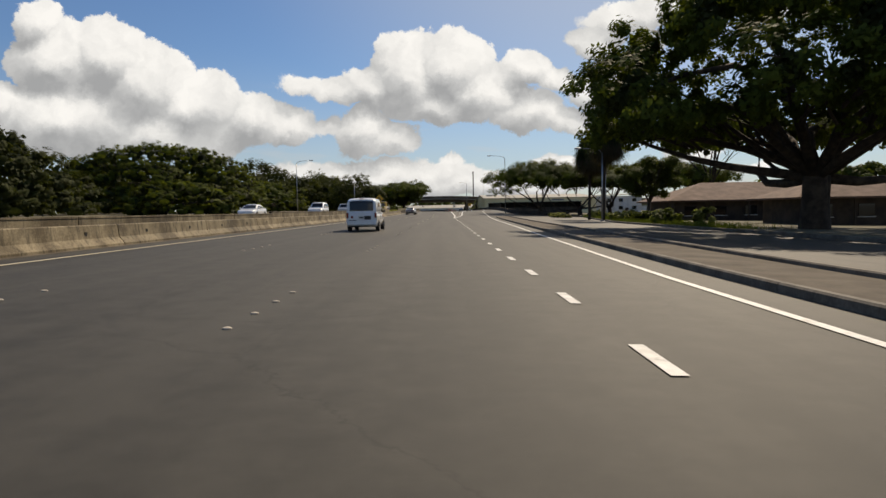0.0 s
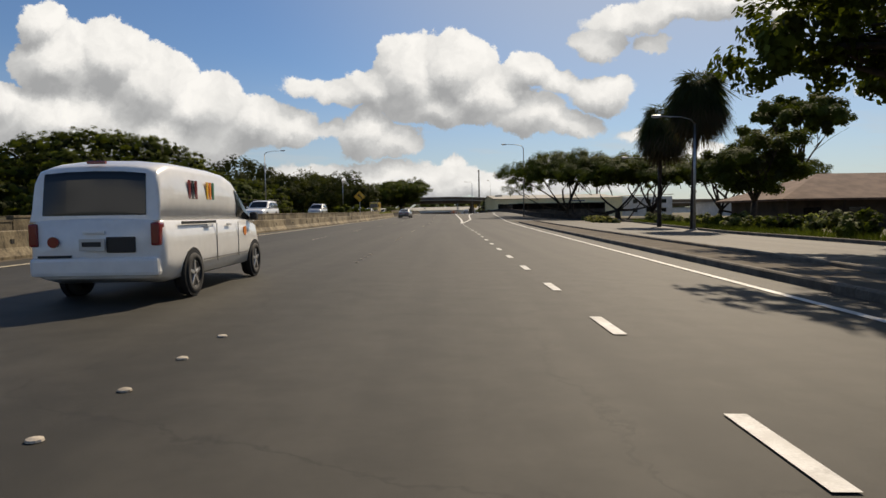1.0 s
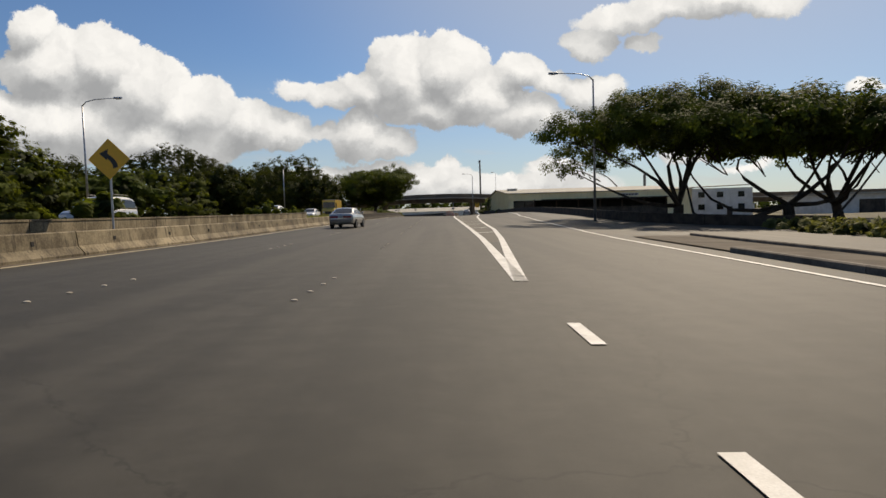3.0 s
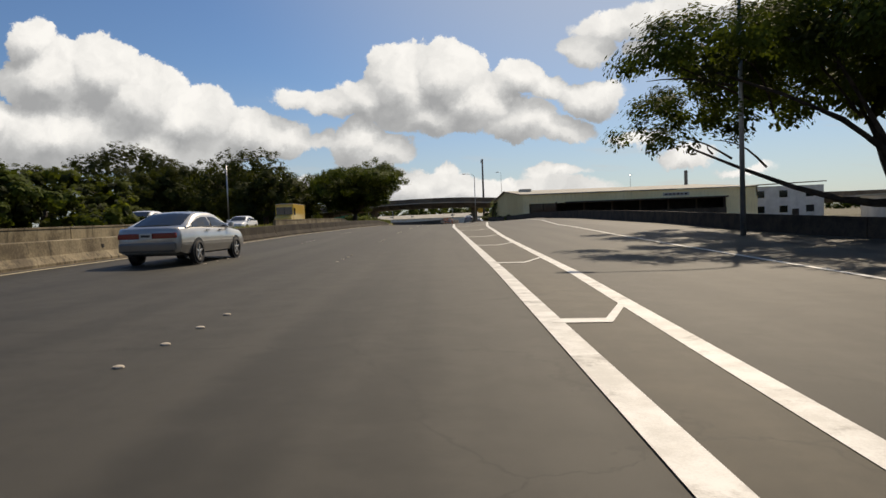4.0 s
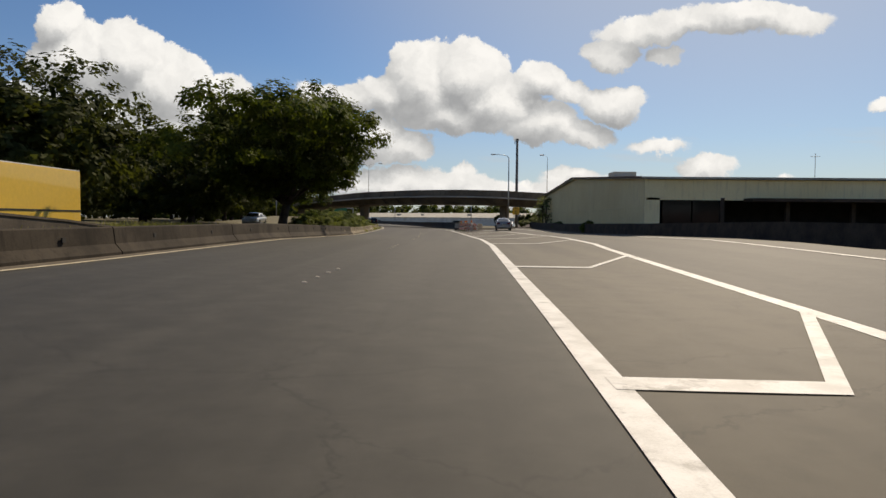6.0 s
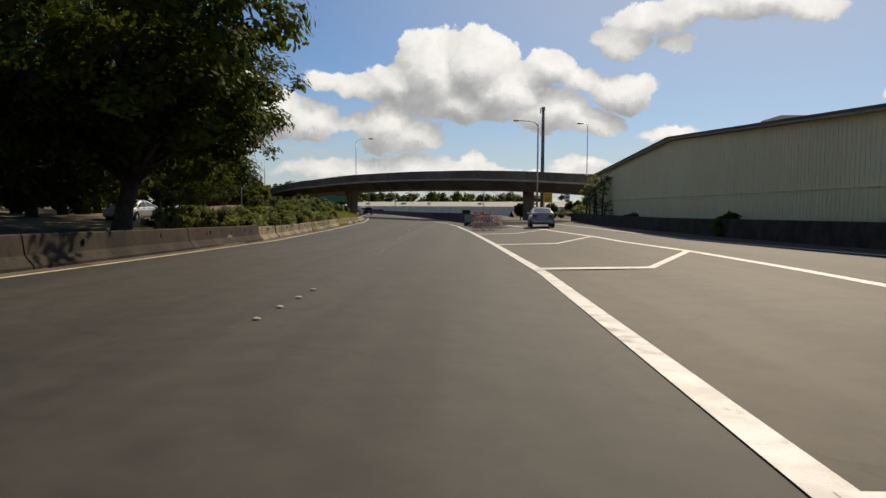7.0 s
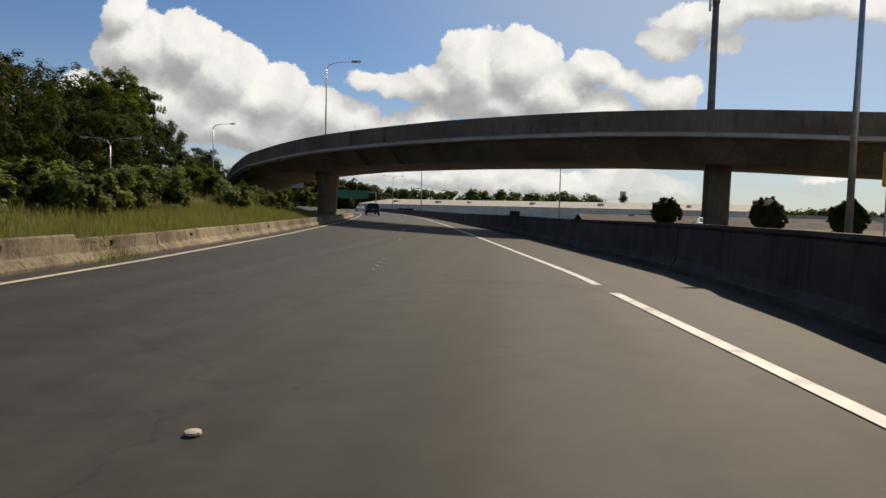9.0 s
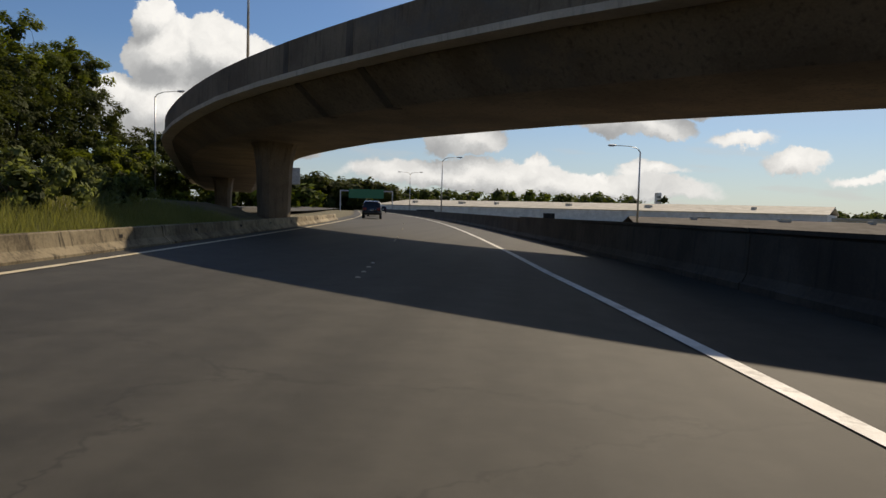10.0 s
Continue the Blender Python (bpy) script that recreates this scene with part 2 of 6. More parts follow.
SIGN_YELLOW = plain("yellow_sign_sheet", (0.78, 0.42, 0.02), 0.45)
SIGN_GREEN = plain("green_sign_sheet", (0.01, 0.16, 0.075), 0.45)
BLACK = plain("black_plastic", (0.015, 0.015, 0.016), 0.5)
BAR_ORANGE = plain("orange_reflective_sheet", (0.80, 0.20, 0.05), 0.4)
BAR_WHITE = plain("white_reflective_sheet", (0.72, 0.70, 0.66), 0.4)
AMBER = plain("amber_lens", (0.85, 0.25, 0.03), 0.25)
TYRE = plain("tyre_rubber", (0.018, 0.018, 0.018), 0.8)
RIM = plain("alloy_rim", (0.55, 0.55, 0.56), 0.28, 0.9)
CAR_GLASS = plain("dark_car_glass", (0.010, 0.011, 0.012), 0.08, 0.0, 0.5, 0.0)
LAMP_RED = plain("red_lamp_lens", (0.22, 0.010, 0.012), 0.18, coat=0.6)
LAMP_CLEAR = plain("clear_lamp_lens", (0.75, 0.75, 0.75), 0.12, coat=0.8)
PLATE = plain("licence_plate_sheet", (0.62, 0.60, 0.55), 0.5)


# ------------------------------------------------------------------ mesh tools
class Geo:
    """Collects vertices and faces for one mesh."""

    def __init__(self):
        self.v, self.f = [], []

    def add(self, verts, faces):
        k = len(self.v)
        self.v += [tuple(v) for v in verts]
        self.f += [tuple(i + k for i in f) for f in faces]
        return self

    def box(self, x0, x1, y0, y1, z0, z1, m=None, bev=0.0):
        bm = bmesh.new()
        bmesh.ops.create_cube(bm, size=1)
        for v in bm.verts:
            v.co = ((x0 + x1) / 2 + v.co.x * (x1 - x0), (y0 + y1) / 2 + v.co.y * (y1 - y0), (z0 + z1) / 2 + v.co.z * (z1 - z0))
        if bev:
            bmesh.ops.bevel(bm, geom=bm.edges[:], offset=bev, segments=2, affect="EDGES", profile=0.6)
        return self.bm(bm, m)

    def bm(self, bm, m=None):
        if m is not None:
            bm.transform(m)
        bm.verts.index_update()
        self.add([v.co[:] for v in bm.verts], [[v.index for v in f.verts] for f in bm.faces])
        bm.free()
        return self

    def tube(self, path, radii, sides=8, cap=True):
        path = [Vector(p) for p in path]
        rings = []
        for i, p in enumerate(path):
            d = (path[min(i + 1, len(path) - 1)] - path[max(i - 1, 0)]).normalized()
            a = d.cross(Vector((0.31, 0.95, 0.05))).normalized() if abs(d.z) > 0.5 else d.cross(Vector((0, 0, 1))).normalized()
            b = d.cross(a)
            r = radii[i] if hasattr(radii, "__len__") else radii
            rings.append([p + r * (math.cos(2 * math.pi * k / sides) * a + math.sin(2 * math.pi * k / sides) * b) for k in range(sides)])
        return self.rings(rings, cap)

    def rings(self, rings, cap=True, closed=True):
        n = len(rings[0])
        f = [(i * n + k, i * n + (k + 1) % n, (i + 1) * n + (k + 1) % n, (i + 1) * n + k) for i in range(len(rings) - 1) for k in range(n if closed else n - 1)]
        if cap and closed:
            f += [tuple(range(n))[::-1], tuple((len(rings) - 1) * n + k for k in range(n))]
        return self.add([v for r in rings for v in r], f)

    def disc(self, m, r, depth, sides=20):
        bm = bmesh.new()
        bmesh.ops.create_cone(bm, cap_ends=True, segments=sides, radius1=r, radius2=r, depth=depth)
        return self.bm(bm, m)


def finish(me, mat, smooth=False):
    me.materials.append(mat)
    if smooth:
        me.polygons.foreach_set("use_smooth", [True] * len(me.polygons))
    me.update()


def fall(x, y):
    """The whole ground falls to the right of the road's line, out to sixty metres."""
    return -FALL * max(-60.0, min(60.0, x - rx(y)))


def in_place(ob):
    """Whether a part under ob is given in the world's own coordinates."""
    while ob is not None:
        if ob.matrix_basis != Matrix():
            return False
        ob = ob.parent
    return True


def part(name, geo, mat, parent=None, label="", smooth=False, at=None):
    if in_place(parent):
        if at is None:
            geo.v = [(x, y, z + fall(x, y)) for x, y, z in geo.v]
        else:
            at = Matrix.Translation((0, 0, fall(*at.translation.xy))) @ at
    me = bpy.data.meshes.new(name)
    me.from_pydata(geo.v, [], geo.f)
    finish(me, mat, smooth)
    bm = bmesh.new()
    bm.from_mesh(me)
    bmesh.ops.recalc_face_normals(bm, faces=bm.faces[:])
    bm.to_mesh(me)
    bm.free()
    ob = new(name, me)
    if parent is not None:
        ob.parent = parent
    if at is not None:
        ob.matrix_basis = at
    if label:
        ob["label"] = label
    return ob


def quads(name, v, mat, parent=None, label=""):
    """One mesh of loose quads: v has the shape (n, 4, 3)."""
    n = len(v)
    if in_place(parent):
        c = v.mean(axis=1)
        v = v.copy()
        v[:, :, 2] -= FALL * np.clip(c[:, :1] - np.interp(c[:, 1:2], KEY_Y, KEY_X), -60, 60)
    me = bpy.data.meshes.new(name)
    me.vertices.add(n * 4)
    me.vertices.foreach_set("co", np.ascontiguousarray(v, dtype=np.float32).ravel())
    me.loops.add(n * 4)
    me.loops.foreach_set("vertex_index", np.arange(n * 4, dtype=np.int32))
    me.polygons.add(n)
    me.polygons.foreach_set("loop_start", np.arange(0, n * 4, 4, dtype=np.int32))
    me.update(calc_edges=True)
    me.materials.append(mat)
    ob = new(name, me)
    if parent is not None:
        ob.parent = parent
    if label:
        ob["label"] = label
    return ob


def thing(name, m, label, category, group="", kind=""):
    ob = new(name)
    ob.matrix_basis = m if m == Matrix() else Matrix.Translation((0, 0, fall(*m.translation.xy))) @ m
    return tagged(ob, label, category, group, kind)


# ------------------------------------------------------------------ the plan of the road
KEY_Y = [-80, 0, 27.5, 41, 55, 69, 90, 111, 125, 139, 152.5, 174, 194.6, 208.5, 222.6, 236.5, 250, 263.3, 276.4]
KEY_X = [0, 0, -0.02, -0.01, 0.04, 0.1, 0.5, 1.06, 1.23, 1.30, 1.31, 1.37, 1.38, 1.02, 0.19, -0.7, -1.82, -3.13, -4.7]
KEY_Z = [0, 0, 0.0, 0.0, 0.0, 0.02, 0.08, 0.16, 0.24, 0.38, 0.58, 0.80, 0.86, 0.70, 0.52, 0.52, 0.54, 0.48, 0.42]
_h = math.radians(7.1)
while KEY_Y[-1] < 1100:
    _h = min(_h + 0.0125, math.radians(15))
    KEY_X.append(KEY_X[-1] - 10 * math.sin(_h))
    KEY_Y.append(KEY_Y[-1] + 10 * math.cos(_h))
    KEY_Z.append(0.42)


def rx(y):
    return float(np.interp(y, KEY_Y, KEY_X))


def table(rows):
    a, b = zip(*rows)
    return lambda y: float(np.interp(y, a, b))


# distances from the camera's line, by y
EDGE_L = table([(-80, -9.0), (0, -9.1), (30, -9.2), (75, -9.5), (95, -9.8), (127, -10.2), (150, -9.3), (165, -8.4), (180, -7.6), (219, -7.2), (235, -6.7), (258, -6.0), (1100, -6.0)])
BARRIER = table([(-80, -10.7), (40, -10.8), (75, -10.6), (95, -10.6), (127, -11.1), (150, -10.1), (165, -9.2), (180, -8.4), (219, -8.0), (235, -7.6), (258, -6.9), (1100, -6.9)])
EDGE_R = table([(-80, 3.8), (0, 3.9), (12, 4.1), (26, 4.7), (52, 5.7), (67, 6.2), (81, 6.4), (110, 6.8), (123, 7.5), (159, 8.6), (175, 10.0), (195, 11.0), (1100, 11.0)])
WALL_R = table([(250, 3.6), (253, 4.1), (258, 4.9), (264, 5.5), (300, 5.5), (310, 5.2), (340, 4.6), (1100, 4.6)])
CROSS = table([(-80, 0), (118, 0), (150, 0.045), (190, 0.07), (262, 0.065), (275, 0.045), (290, 0.03), (305, 0.0), (1100, 0.0)])


BANKED = table([(-80, 0), (190, 0), (220, 0.013), (262, 0.010), (280, 0), (1100, 0)])


def rz(y, x=None):
    """The road's height; it rises to the right where the ramp leaves, and the bend is banked."""
    z = float(np.interp(y, KEY_Y, KEY_Z))
    if x is not None:
        z += BANKED(y) * max(-12.0, min(0.0, x - rx(y)))
        z += CROSS(y) * 0.5 * (x - rx(y) - 3.0 + math.hypot(x - rx(y) - 3.0, 1.2))
    return z


def stations(y0, y1, step):
    n = max(1, round((y1 - y0) / step))
    return [y0 + (y1 - y0) * i / n for i in range(n + 1)]


def strip(name, y0, y1, left, right, mat, up=0.0, step=1.5, across=1, parent=None, label="", world_x=False, zfun=None):
    """A strip of surface between two lines that follow the road."""
    g = Geo()
    rows = []
    for y in stations(y0, y1, step):
        a, b = left(y), right(y)
        if not world_x:
            a, b = a + rx(y), b + rx(y)
        rows.append([(a + (b - a) * k / across, y, (zfun or rz)(y, a + (b - a) * k / across) + up) for k in range(across + 1)])
    return part(name, g.rings(rows, closed=False), mat, parent, label)


def sweep(name, y0, y1, line, profile, mat, step=4.0, parent=None, label="", side=1, zfun=None):
    """A profile (outwards, up) swept along a line beside the road."""
    rows = []
    for y in stations(y0, y1, step):
        x = line(y) + rx(y)
        rows.append([(x + side * u, y, (zfun or rz)(y, x) + v) for u, v in profile])
    return part(name, Geo().rings(rows), mat, parent, label)


# ------------------------------------------------------------------ ground and roads
def setting(ob, label="", category=""):
    return tagged(ob, label, category, kind="structure")


_g = Geo()
_ys = [-3000, -400] + stations(-80, 400, 10) + [700, 1500, 4000]
_xs = [-3500, -400, -120, -60, -30, 0, 30, 60, 120, 400, 3500]
_g.rings([[(x, y, rz(max(-80, min(y, 800))) - 0.14) for x in _xs] for y in _ys], closed=False)
setting(part("ground", _g, EARTH), "dry grassy earth reaching to the horizon", "ground")
road = setting(strip("road", -80, 760, lambda y: BARRIER(y) - 0.4, lambda y: (EDGE_R(y) + 1.1) if y < 112 else (max(EDGE_R(y) + 1.8, 9.9) if y < 262 else WALL_R(y) + 0.3), ASPHALT, across=28), "worn grey asphalt freeway with an exit lane", "road")
DIP = table([(-80, 0), (148, 0), (176, -0.55), (200, -0.55), (235, 0), (1100, 0)])


def opp_z(y, x=None):
    return rz(y) + DIP(y)


opposite = setting(strip("road_opposite", -80, 760, lambda y: BARRIER(y) - 19, lambda y: BARRIER(y) - 1.6 - (0 if y < 110 else min(5, (y - 110) * 0.09)), ASPHALT_OLD, up=0.25, across=2, zfun=opp_z), "old asphalt of the opposite carriageway", "road")
FRONT_R = table([(-80, 18.5), (70, 18.5), (112, 23.5), (122, 20.5), (130, 15.6), (142, 13.9), (174, 13.6), (186, 13.2)])
frontage = setting(strip("road_frontage", 46, 186, lambda y: EDGE_R(y) + 3.6 if y < 104 else EDGE_R(y) + 1.7, FRONT_R, ASPHALT_OLD, up=-0.03, across=4), "pale worn asphalt frontage road", "road")
# stretch under the big tree: its cast shade is painted as darker asphalt
setting(strip("road_frontage_shaded", -80, 46, lambda y: EDGE_R(y) + 3.6, FRONT_R, ASPHALT_SHADE, up=-0.03, across=4), "frontage road under the big tree, its shade put into the asphalt colour", "road")
ramp = setting(strip("road_ramp", 262, 520, lambda y: max(WALL_R(y) + 0.9, 10.2 if y < 285 else 0), lambda y: WALL_R(y) + 16, ASPHALT_OLD, up=0.02, across=2), "asphalt exit ramp behind the wall", "road")


def line(y0, y1, f, w=0.12, mat=PAINT, name="lane_line", world_x=False, parent=road):
    return strip(name, y0, y1, lambda y: f(y) - w / 2, lambda y: f(y) + w / 2, mat, up=0.012, step=1.5, parent=parent, world_x=world_x)


line(-80, 500, EDGE_L, 0.15, PAINT_YELLOW, "edge_line")
line(-80, 256, EDGE_R, 0.15, name="edge_line")
DOT = table([(-80, 1.65), (35, 1.74), (68, 1.8), (79, 1.46), (94, 1.15)])
for _y in np.arange(-21, 92, 3.66):
    line(_y, _y + 1.1, DOT, 0.14, name="dash")
GORE_L = table([(94, 1.1), (124, 1.15), (168, 1.05), (195, 1.65), (210, 2.2), (223, 2.65), (264, 2.95), (290, 2.4), (1100, 2.4)])
GORE_R = table([(94, 1.1), (124, 2.6), (145, 3.1), (168, 4.0), (190, 5.6), (205, 7.1), (215, 7.9), (227, 8.2), (240, 7.8), (252, 6.9)])
setting(strip("gore_surface", 108, 243, lambda y: GORE_L(y) + .1, lambda y: max(GORE_L(y) + .15, GORE_R(y) - .1), ASPHALT_BROWN, up=.006, across=8), "sandy brown asphalt between the gore lines", "road")
line(94, 249, GORE_L, 0.26, name="gore_line")
line(248, 520, GORE_L, 0.17, name="edge_line")
line(94, 250, GORE_R, 0.24, name="gore_line")
# chevron bars inside the gore: a straight run and a bent end
for _y, _w in ((118, .18), (127, .18), (136, .18), (144.6, .2), (156, .2), (171, .22), (182, .22), (197, .28), (209.5, .32), (222.6, .32), (234, .32)):
    a, b = GORE_L(_y) + rx(_y), GORE_R(_y + 2.5) + rx(_y + 2.5)
    m = a + (b - a) * 0.5
    _b = Geo()
    for (p, q), (r, s) in (((a, _y), (m, _y)), ((m, _y), (b, _y + 0.5 + (b - a) * 0.9))):
        _b.add([(p, q, rz(q, p) + .015), (r, s, rz(s, r) + .015), (r, s + _w * 1.6, rz(s + _w * 1.6, r) + .015), (p, q + _w * 1.6, rz(q + _w * 1.6, p) + .015)], [(0, 1, 2, 3)])
    part("chevron_bar", _b, PAINT, road)
# raised lane dots in groups of four between the through lanes
_dot = Geo().tube([(0, 0, 0), (0, 0, 0.012), (0, 0, 0.02)], [0.048, 0.044, 0.018], 10)
_dotmesh = part("lane_marker", _dot, BRIDGE_LEDGE, road)
_first = True
for lane_d in (-2.17, -5.75):
    for _y in np.arange(-18, 330, 12.2):
        for k in range(4):
            y = _y + k * 0.95
            d = lane_d - (0.8 * min(1, max(0, y - 95) / 30)) + (1.7 * min(1, max(0, y - 150) / 100))
            if d < EDGE_L(y) + 2.4:
                continue
            o = _dotmesh if _first else _dotmesh.copy()
            if not _first:
                scene.collection.objects.link(o)
            _first = False
            o.location = (rx(y) + d, y, rz(y) + fall(rx(y) + d, y) + 0.004)

setting(strip("shoulder_dirt", -60, 250, lambda y: BARRIER(y) + .22, lambda y: BARRIER(y) + .62 + .12 * noise.noise(Vector((y * .35, 0, 0))) + .1 * noise.noise(Vector((y * 1.9, 3, 0))), DIRT, up=.005, step=.6), "sandy dirt washed against the barrier foot", "verge")
# right verge: gutter, kerb, dirt strip, second kerb
setting(strip("verge", -80, 112, lambda y: EDGE_R(y) + 1.0, lambda y: EDGE_R(y) + 3.8, DIRT, up=0.05), "bare dirt strip between two kerbs", "verge")
KERB_SHAPE = [(0, -0.1), (0, 0.13), (0.03, 0.16), (0.15, 0.16), (0.18, 0.13), (0.18, -0.1)]
for off, y1 in ((0.95, 101), (3.6, 112)):
    _k = thing("kerb", Matrix(), "weathered concrete kerb along the dirt strip", "kerb", kind="structure")
    for _y in stations(-30, y1 - 3, 3.05):
        sweep("kerb_stone", _y, _y + 3.03, lambda y: EDGE_R(y) + off, KERB_SHAPE, KERB, 3.1, _k)

# ------------------------------------------------------------------ barriers
JERSEY = [(-0.30, -0.05), (-0.30, 0.08), (-0.13, 0.30), (-0.08, 0.72), (-0.05, 0.75), (0.05, 0.75), (0.08, 0.72), (0.13, 0.30), (0.30, 0.08), (0.30, -0.05)]


SLAB = [(-0.1, -0.1), (-0.1, 1.17), (-0.08, 1.2), (0.08, 1.2), (0.1, 1.17), (0.1, -0.1)]


def barrier_run(y0, y1, f, length, shape, mat, label, zf=None, gap=0.05, h=1.0, category="barrier"):
    for y in np.arange(y0, y1, length):
        k = thing("concrete_barrier", Matrix(), label, category, label.split(" with")[0] + " row")
        prof = [(u, v * h) for u, v in shape]
        sweep("segment", y, y + length - gap, f, prof, mat, length / 2, k, zfun=zf)
        if shape is SLAB:
            sweep("coping", y, y + length - gap, f, [(-.12, 1.2 * h), (-.12, 1.2 * h + .06), (.12, 1.2 * h + .06), (.12, 1.2 * h)], mat, length / 2, k, zfun=zf)
        if len(shape) == 8:
            sweep("coping", y, y + length - gap, f, [(-.05, .9 * h), (-.05, .9 * h + .07), (.25, .9 * h + .07), (.25, .9 * h)], mat, length / 2, k, zfun=zf)
            sweep("plinth", y, y + length - gap, f, [(-.16, -.1), (-.16, .10 * h), (-.13, .13 * h), (-.13, -.1)], mat, length / 2, k, zfun=zf)
        if shape is JERSEY:
            for s in (0.25, 0.75):      # lifting holes
                q = y + length * s
                # a near-black block whose colour is the shade of the hole
                part("lifting_slot", Geo().box(0.075, 0.115, -0.06, 0.06, 0.40 * h, 0.52 * h), BLACK_AND_SHADE, k, at=Matrix.Translation((f(q) + rx(q) + 0.012, q, rz(q))))


barrier_run(-34.7, 141, lambda y: BARRIER(y), 8.0, JERSEY, CONCRETE, "stained sandy concrete barrier segment with lifting slots", h=0.92)
# dark run before the sandy one; the tree's shade is in its colour too
barrier_run(141.3, 214.8, lambda y: BARRIER(y), 8.16, JERSEY, BARRIER_DARK_SHADED, "dark stained concrete barrier segment", h=0.9)
barrier_run(215.1, 225.6, lambda y: BARRIER(y), 5.3, JERSEY, CONCRETE, "sandy concrete barrier segment below the overhanging tree", h=0.78)
for _a, _b, _hh in ((225.9, 256, 0.72), (256.1, 319, 0.60)):
    barrier_run(_a, _b, lambda y: BARRIER(y), 8.9, JERSEY, CONCRETE, "low weathered concrete barrier segment with grass behind", h=_hh)
for _a, _b, _hh in ((-34.7, 45, 0.72), (45.3, 93, 0.82), (93.3, 141, 0.80)):
    barrier_run(_a, _b, lambda y: BARRIER(y) - 1.3 - max(0, y - 108) * 0.035, 8.0, SLAB, CONCRETE, "tall grey concrete median wall segment behind the barrier", h=_hh)
barrier_run(158, 181, lambda y: BARRIER(y) - 2.6, 11.75, SLAB, CONCRETE, "tall sunlit concrete median wall segment", h=0.74)
_end = thing("concrete_barrier", Matrix(), "dark sloping end of the median wall", "barrier")
part("segment", Geo().rings([[(BARRIER(y) - 2.6 + rx(y) + s * .12, y, rz(y) + h) for s, h in ((-1, -.2), (-1, z), (1, z), (1, -.2))] for y, z in ((181.6, .89), (184.5, .7), (189, .3))]), CONCRETE_DARK, _end)
part("coping", Geo().rings([[(BARRIER(y) - 2.6 + rx(y) + s * .15, y, rz(y) + h) for s, h in ((-1, z), (-1, z + .06), (1, z + .06), (1, z))] for y, z in ((181.6, .89), (184.5, .7), (189, .3))]), CONCRETE_DARK, _end)
# the wall between freeway and ramp
WALL_SHAPE = [(-0.12, -0.1), (-0.12, 0.12), (-0.05, 0.25), (-0.02, 0.86), (0.02, 0.9), (0.2, 0.9), (0.24, 0.86), (0.3, -0.1)]
barrier_run(253.3, 300, WALL_R, 11.66, WALL_SHAPE, CONCRETE_DARK, "dark weathered concrete wall beside the exit ramp", h=1.12)
barrier_run(299.8, 520, WALL_R, 12.2, WALL_SHAPE, CONCRETE_DARK, "dark weathered concrete wall along the freeway", zf=lambda y, x: rz(y), h=1.05)
NOSE = [(1.9, 252.8), (4.0, 253.6), (5.2, 262), (5.9, 270), (5.7, 280), (4.6, 300)]
_nose = thing("ramp_wall", Matrix(), "dark weathered concrete wall round the gore nose", "wall", kind="structure")
for (xa, ya), (xb, yb) in zip(NOSE, NOSE[1:]):
    L = math.hypot(xb - xa, yb - ya)
    nx, ny = (yb - ya) / L * .12, -(xb - xa) / L * .12
    part("wall_run", Geo().rings([[(x + s * nx, y + s * ny, rz(y) + h) for s, h in ((-1, -.3), (-1, 1.06), (-.7, 1.1), (.7, 1.1), (1, 1.06), (1, -.3))] for x, y in ((xa, ya), (xb, yb))]), CONCRETE_DARK, _nose)
part("nose_block", Geo().box(-.38, .38, -.22, .3, -.3, 1.06, bev=.06), CONCRETE_DARK, _nose, at=Matrix.Translation((1.9, 252.6, rz(253))))
part("paint_patch", Geo().box(-.33, .33, -.235, -.222, .42, 1.0, bev=.004), BRIDGE_LEDGE, _nose, "pale overpainted patch", at=Matrix.Translation((1.9, 252.6, rz(253))))
setting(strip("cinder_soil", 250.5, 274, lambda y: 5.0 + max(0, y - 250) * .2, lambda y: min(14.6, 6 + max(0, y - 250) * 2.2) + max(0, y - 262) * .25, CINDER, up=.012, across=6), "dark cinder soil on the gore behind the barricades", "verge")
setting(strip("nose_fill", 255, 300, lambda y: WALL_R(y) + .25, lambda y: max(WALL_R(y) + .4, float(np.interp(y, [p[1] for p in NOSE], [p[0] for p in NOSE])) - rx(y) - .1), EARTH_DARK, up=.85, zfun=lambda y, x: rz(y)), "dark soil between the two walls", "verge")
# low wall in front of the warehouse yard
_yard = [(24, 122), (18.5, 127), (15.9, 133), (15.2, 142), (15.0, 156), (15.0, 174), (14.4, 192), (13.5, 206), (12.9, 232), (12.8, 262)]
_wall = thing("yard_wall", Matrix(), "low dark lava rock wall along the ramp", "wall", kind="structure")
for (xa, ya), (xb, yb) in zip(_yard, _yard[1:]):
    dx, dy = xb - xa, yb - ya
    L = math.hypot(dx, dy)
    za, zb = rz(ya, min(xa, 15)), rz(yb, min(xb, 15))
    nx, ny = -dy / L * 0.18, dx / L * 0.18
    rows = [[(xa + s * nx, ya + s * ny, za + h) for s, h in ((-1, -.2), (-.8, .72), (.8, .72), (1, -.2))], [(xb + s * nx, yb + s * ny, zb + h) for s, h in ((-1, -.2), (-.8, .72), (.8, .72), (1, -.2))]]
    part("wall_run", Geo().rings(rows), ROCK, _wall)

# ------------------------------------------------------------------ the overpass
BC, BR = Vector((41.66, 364.6)), 85.2


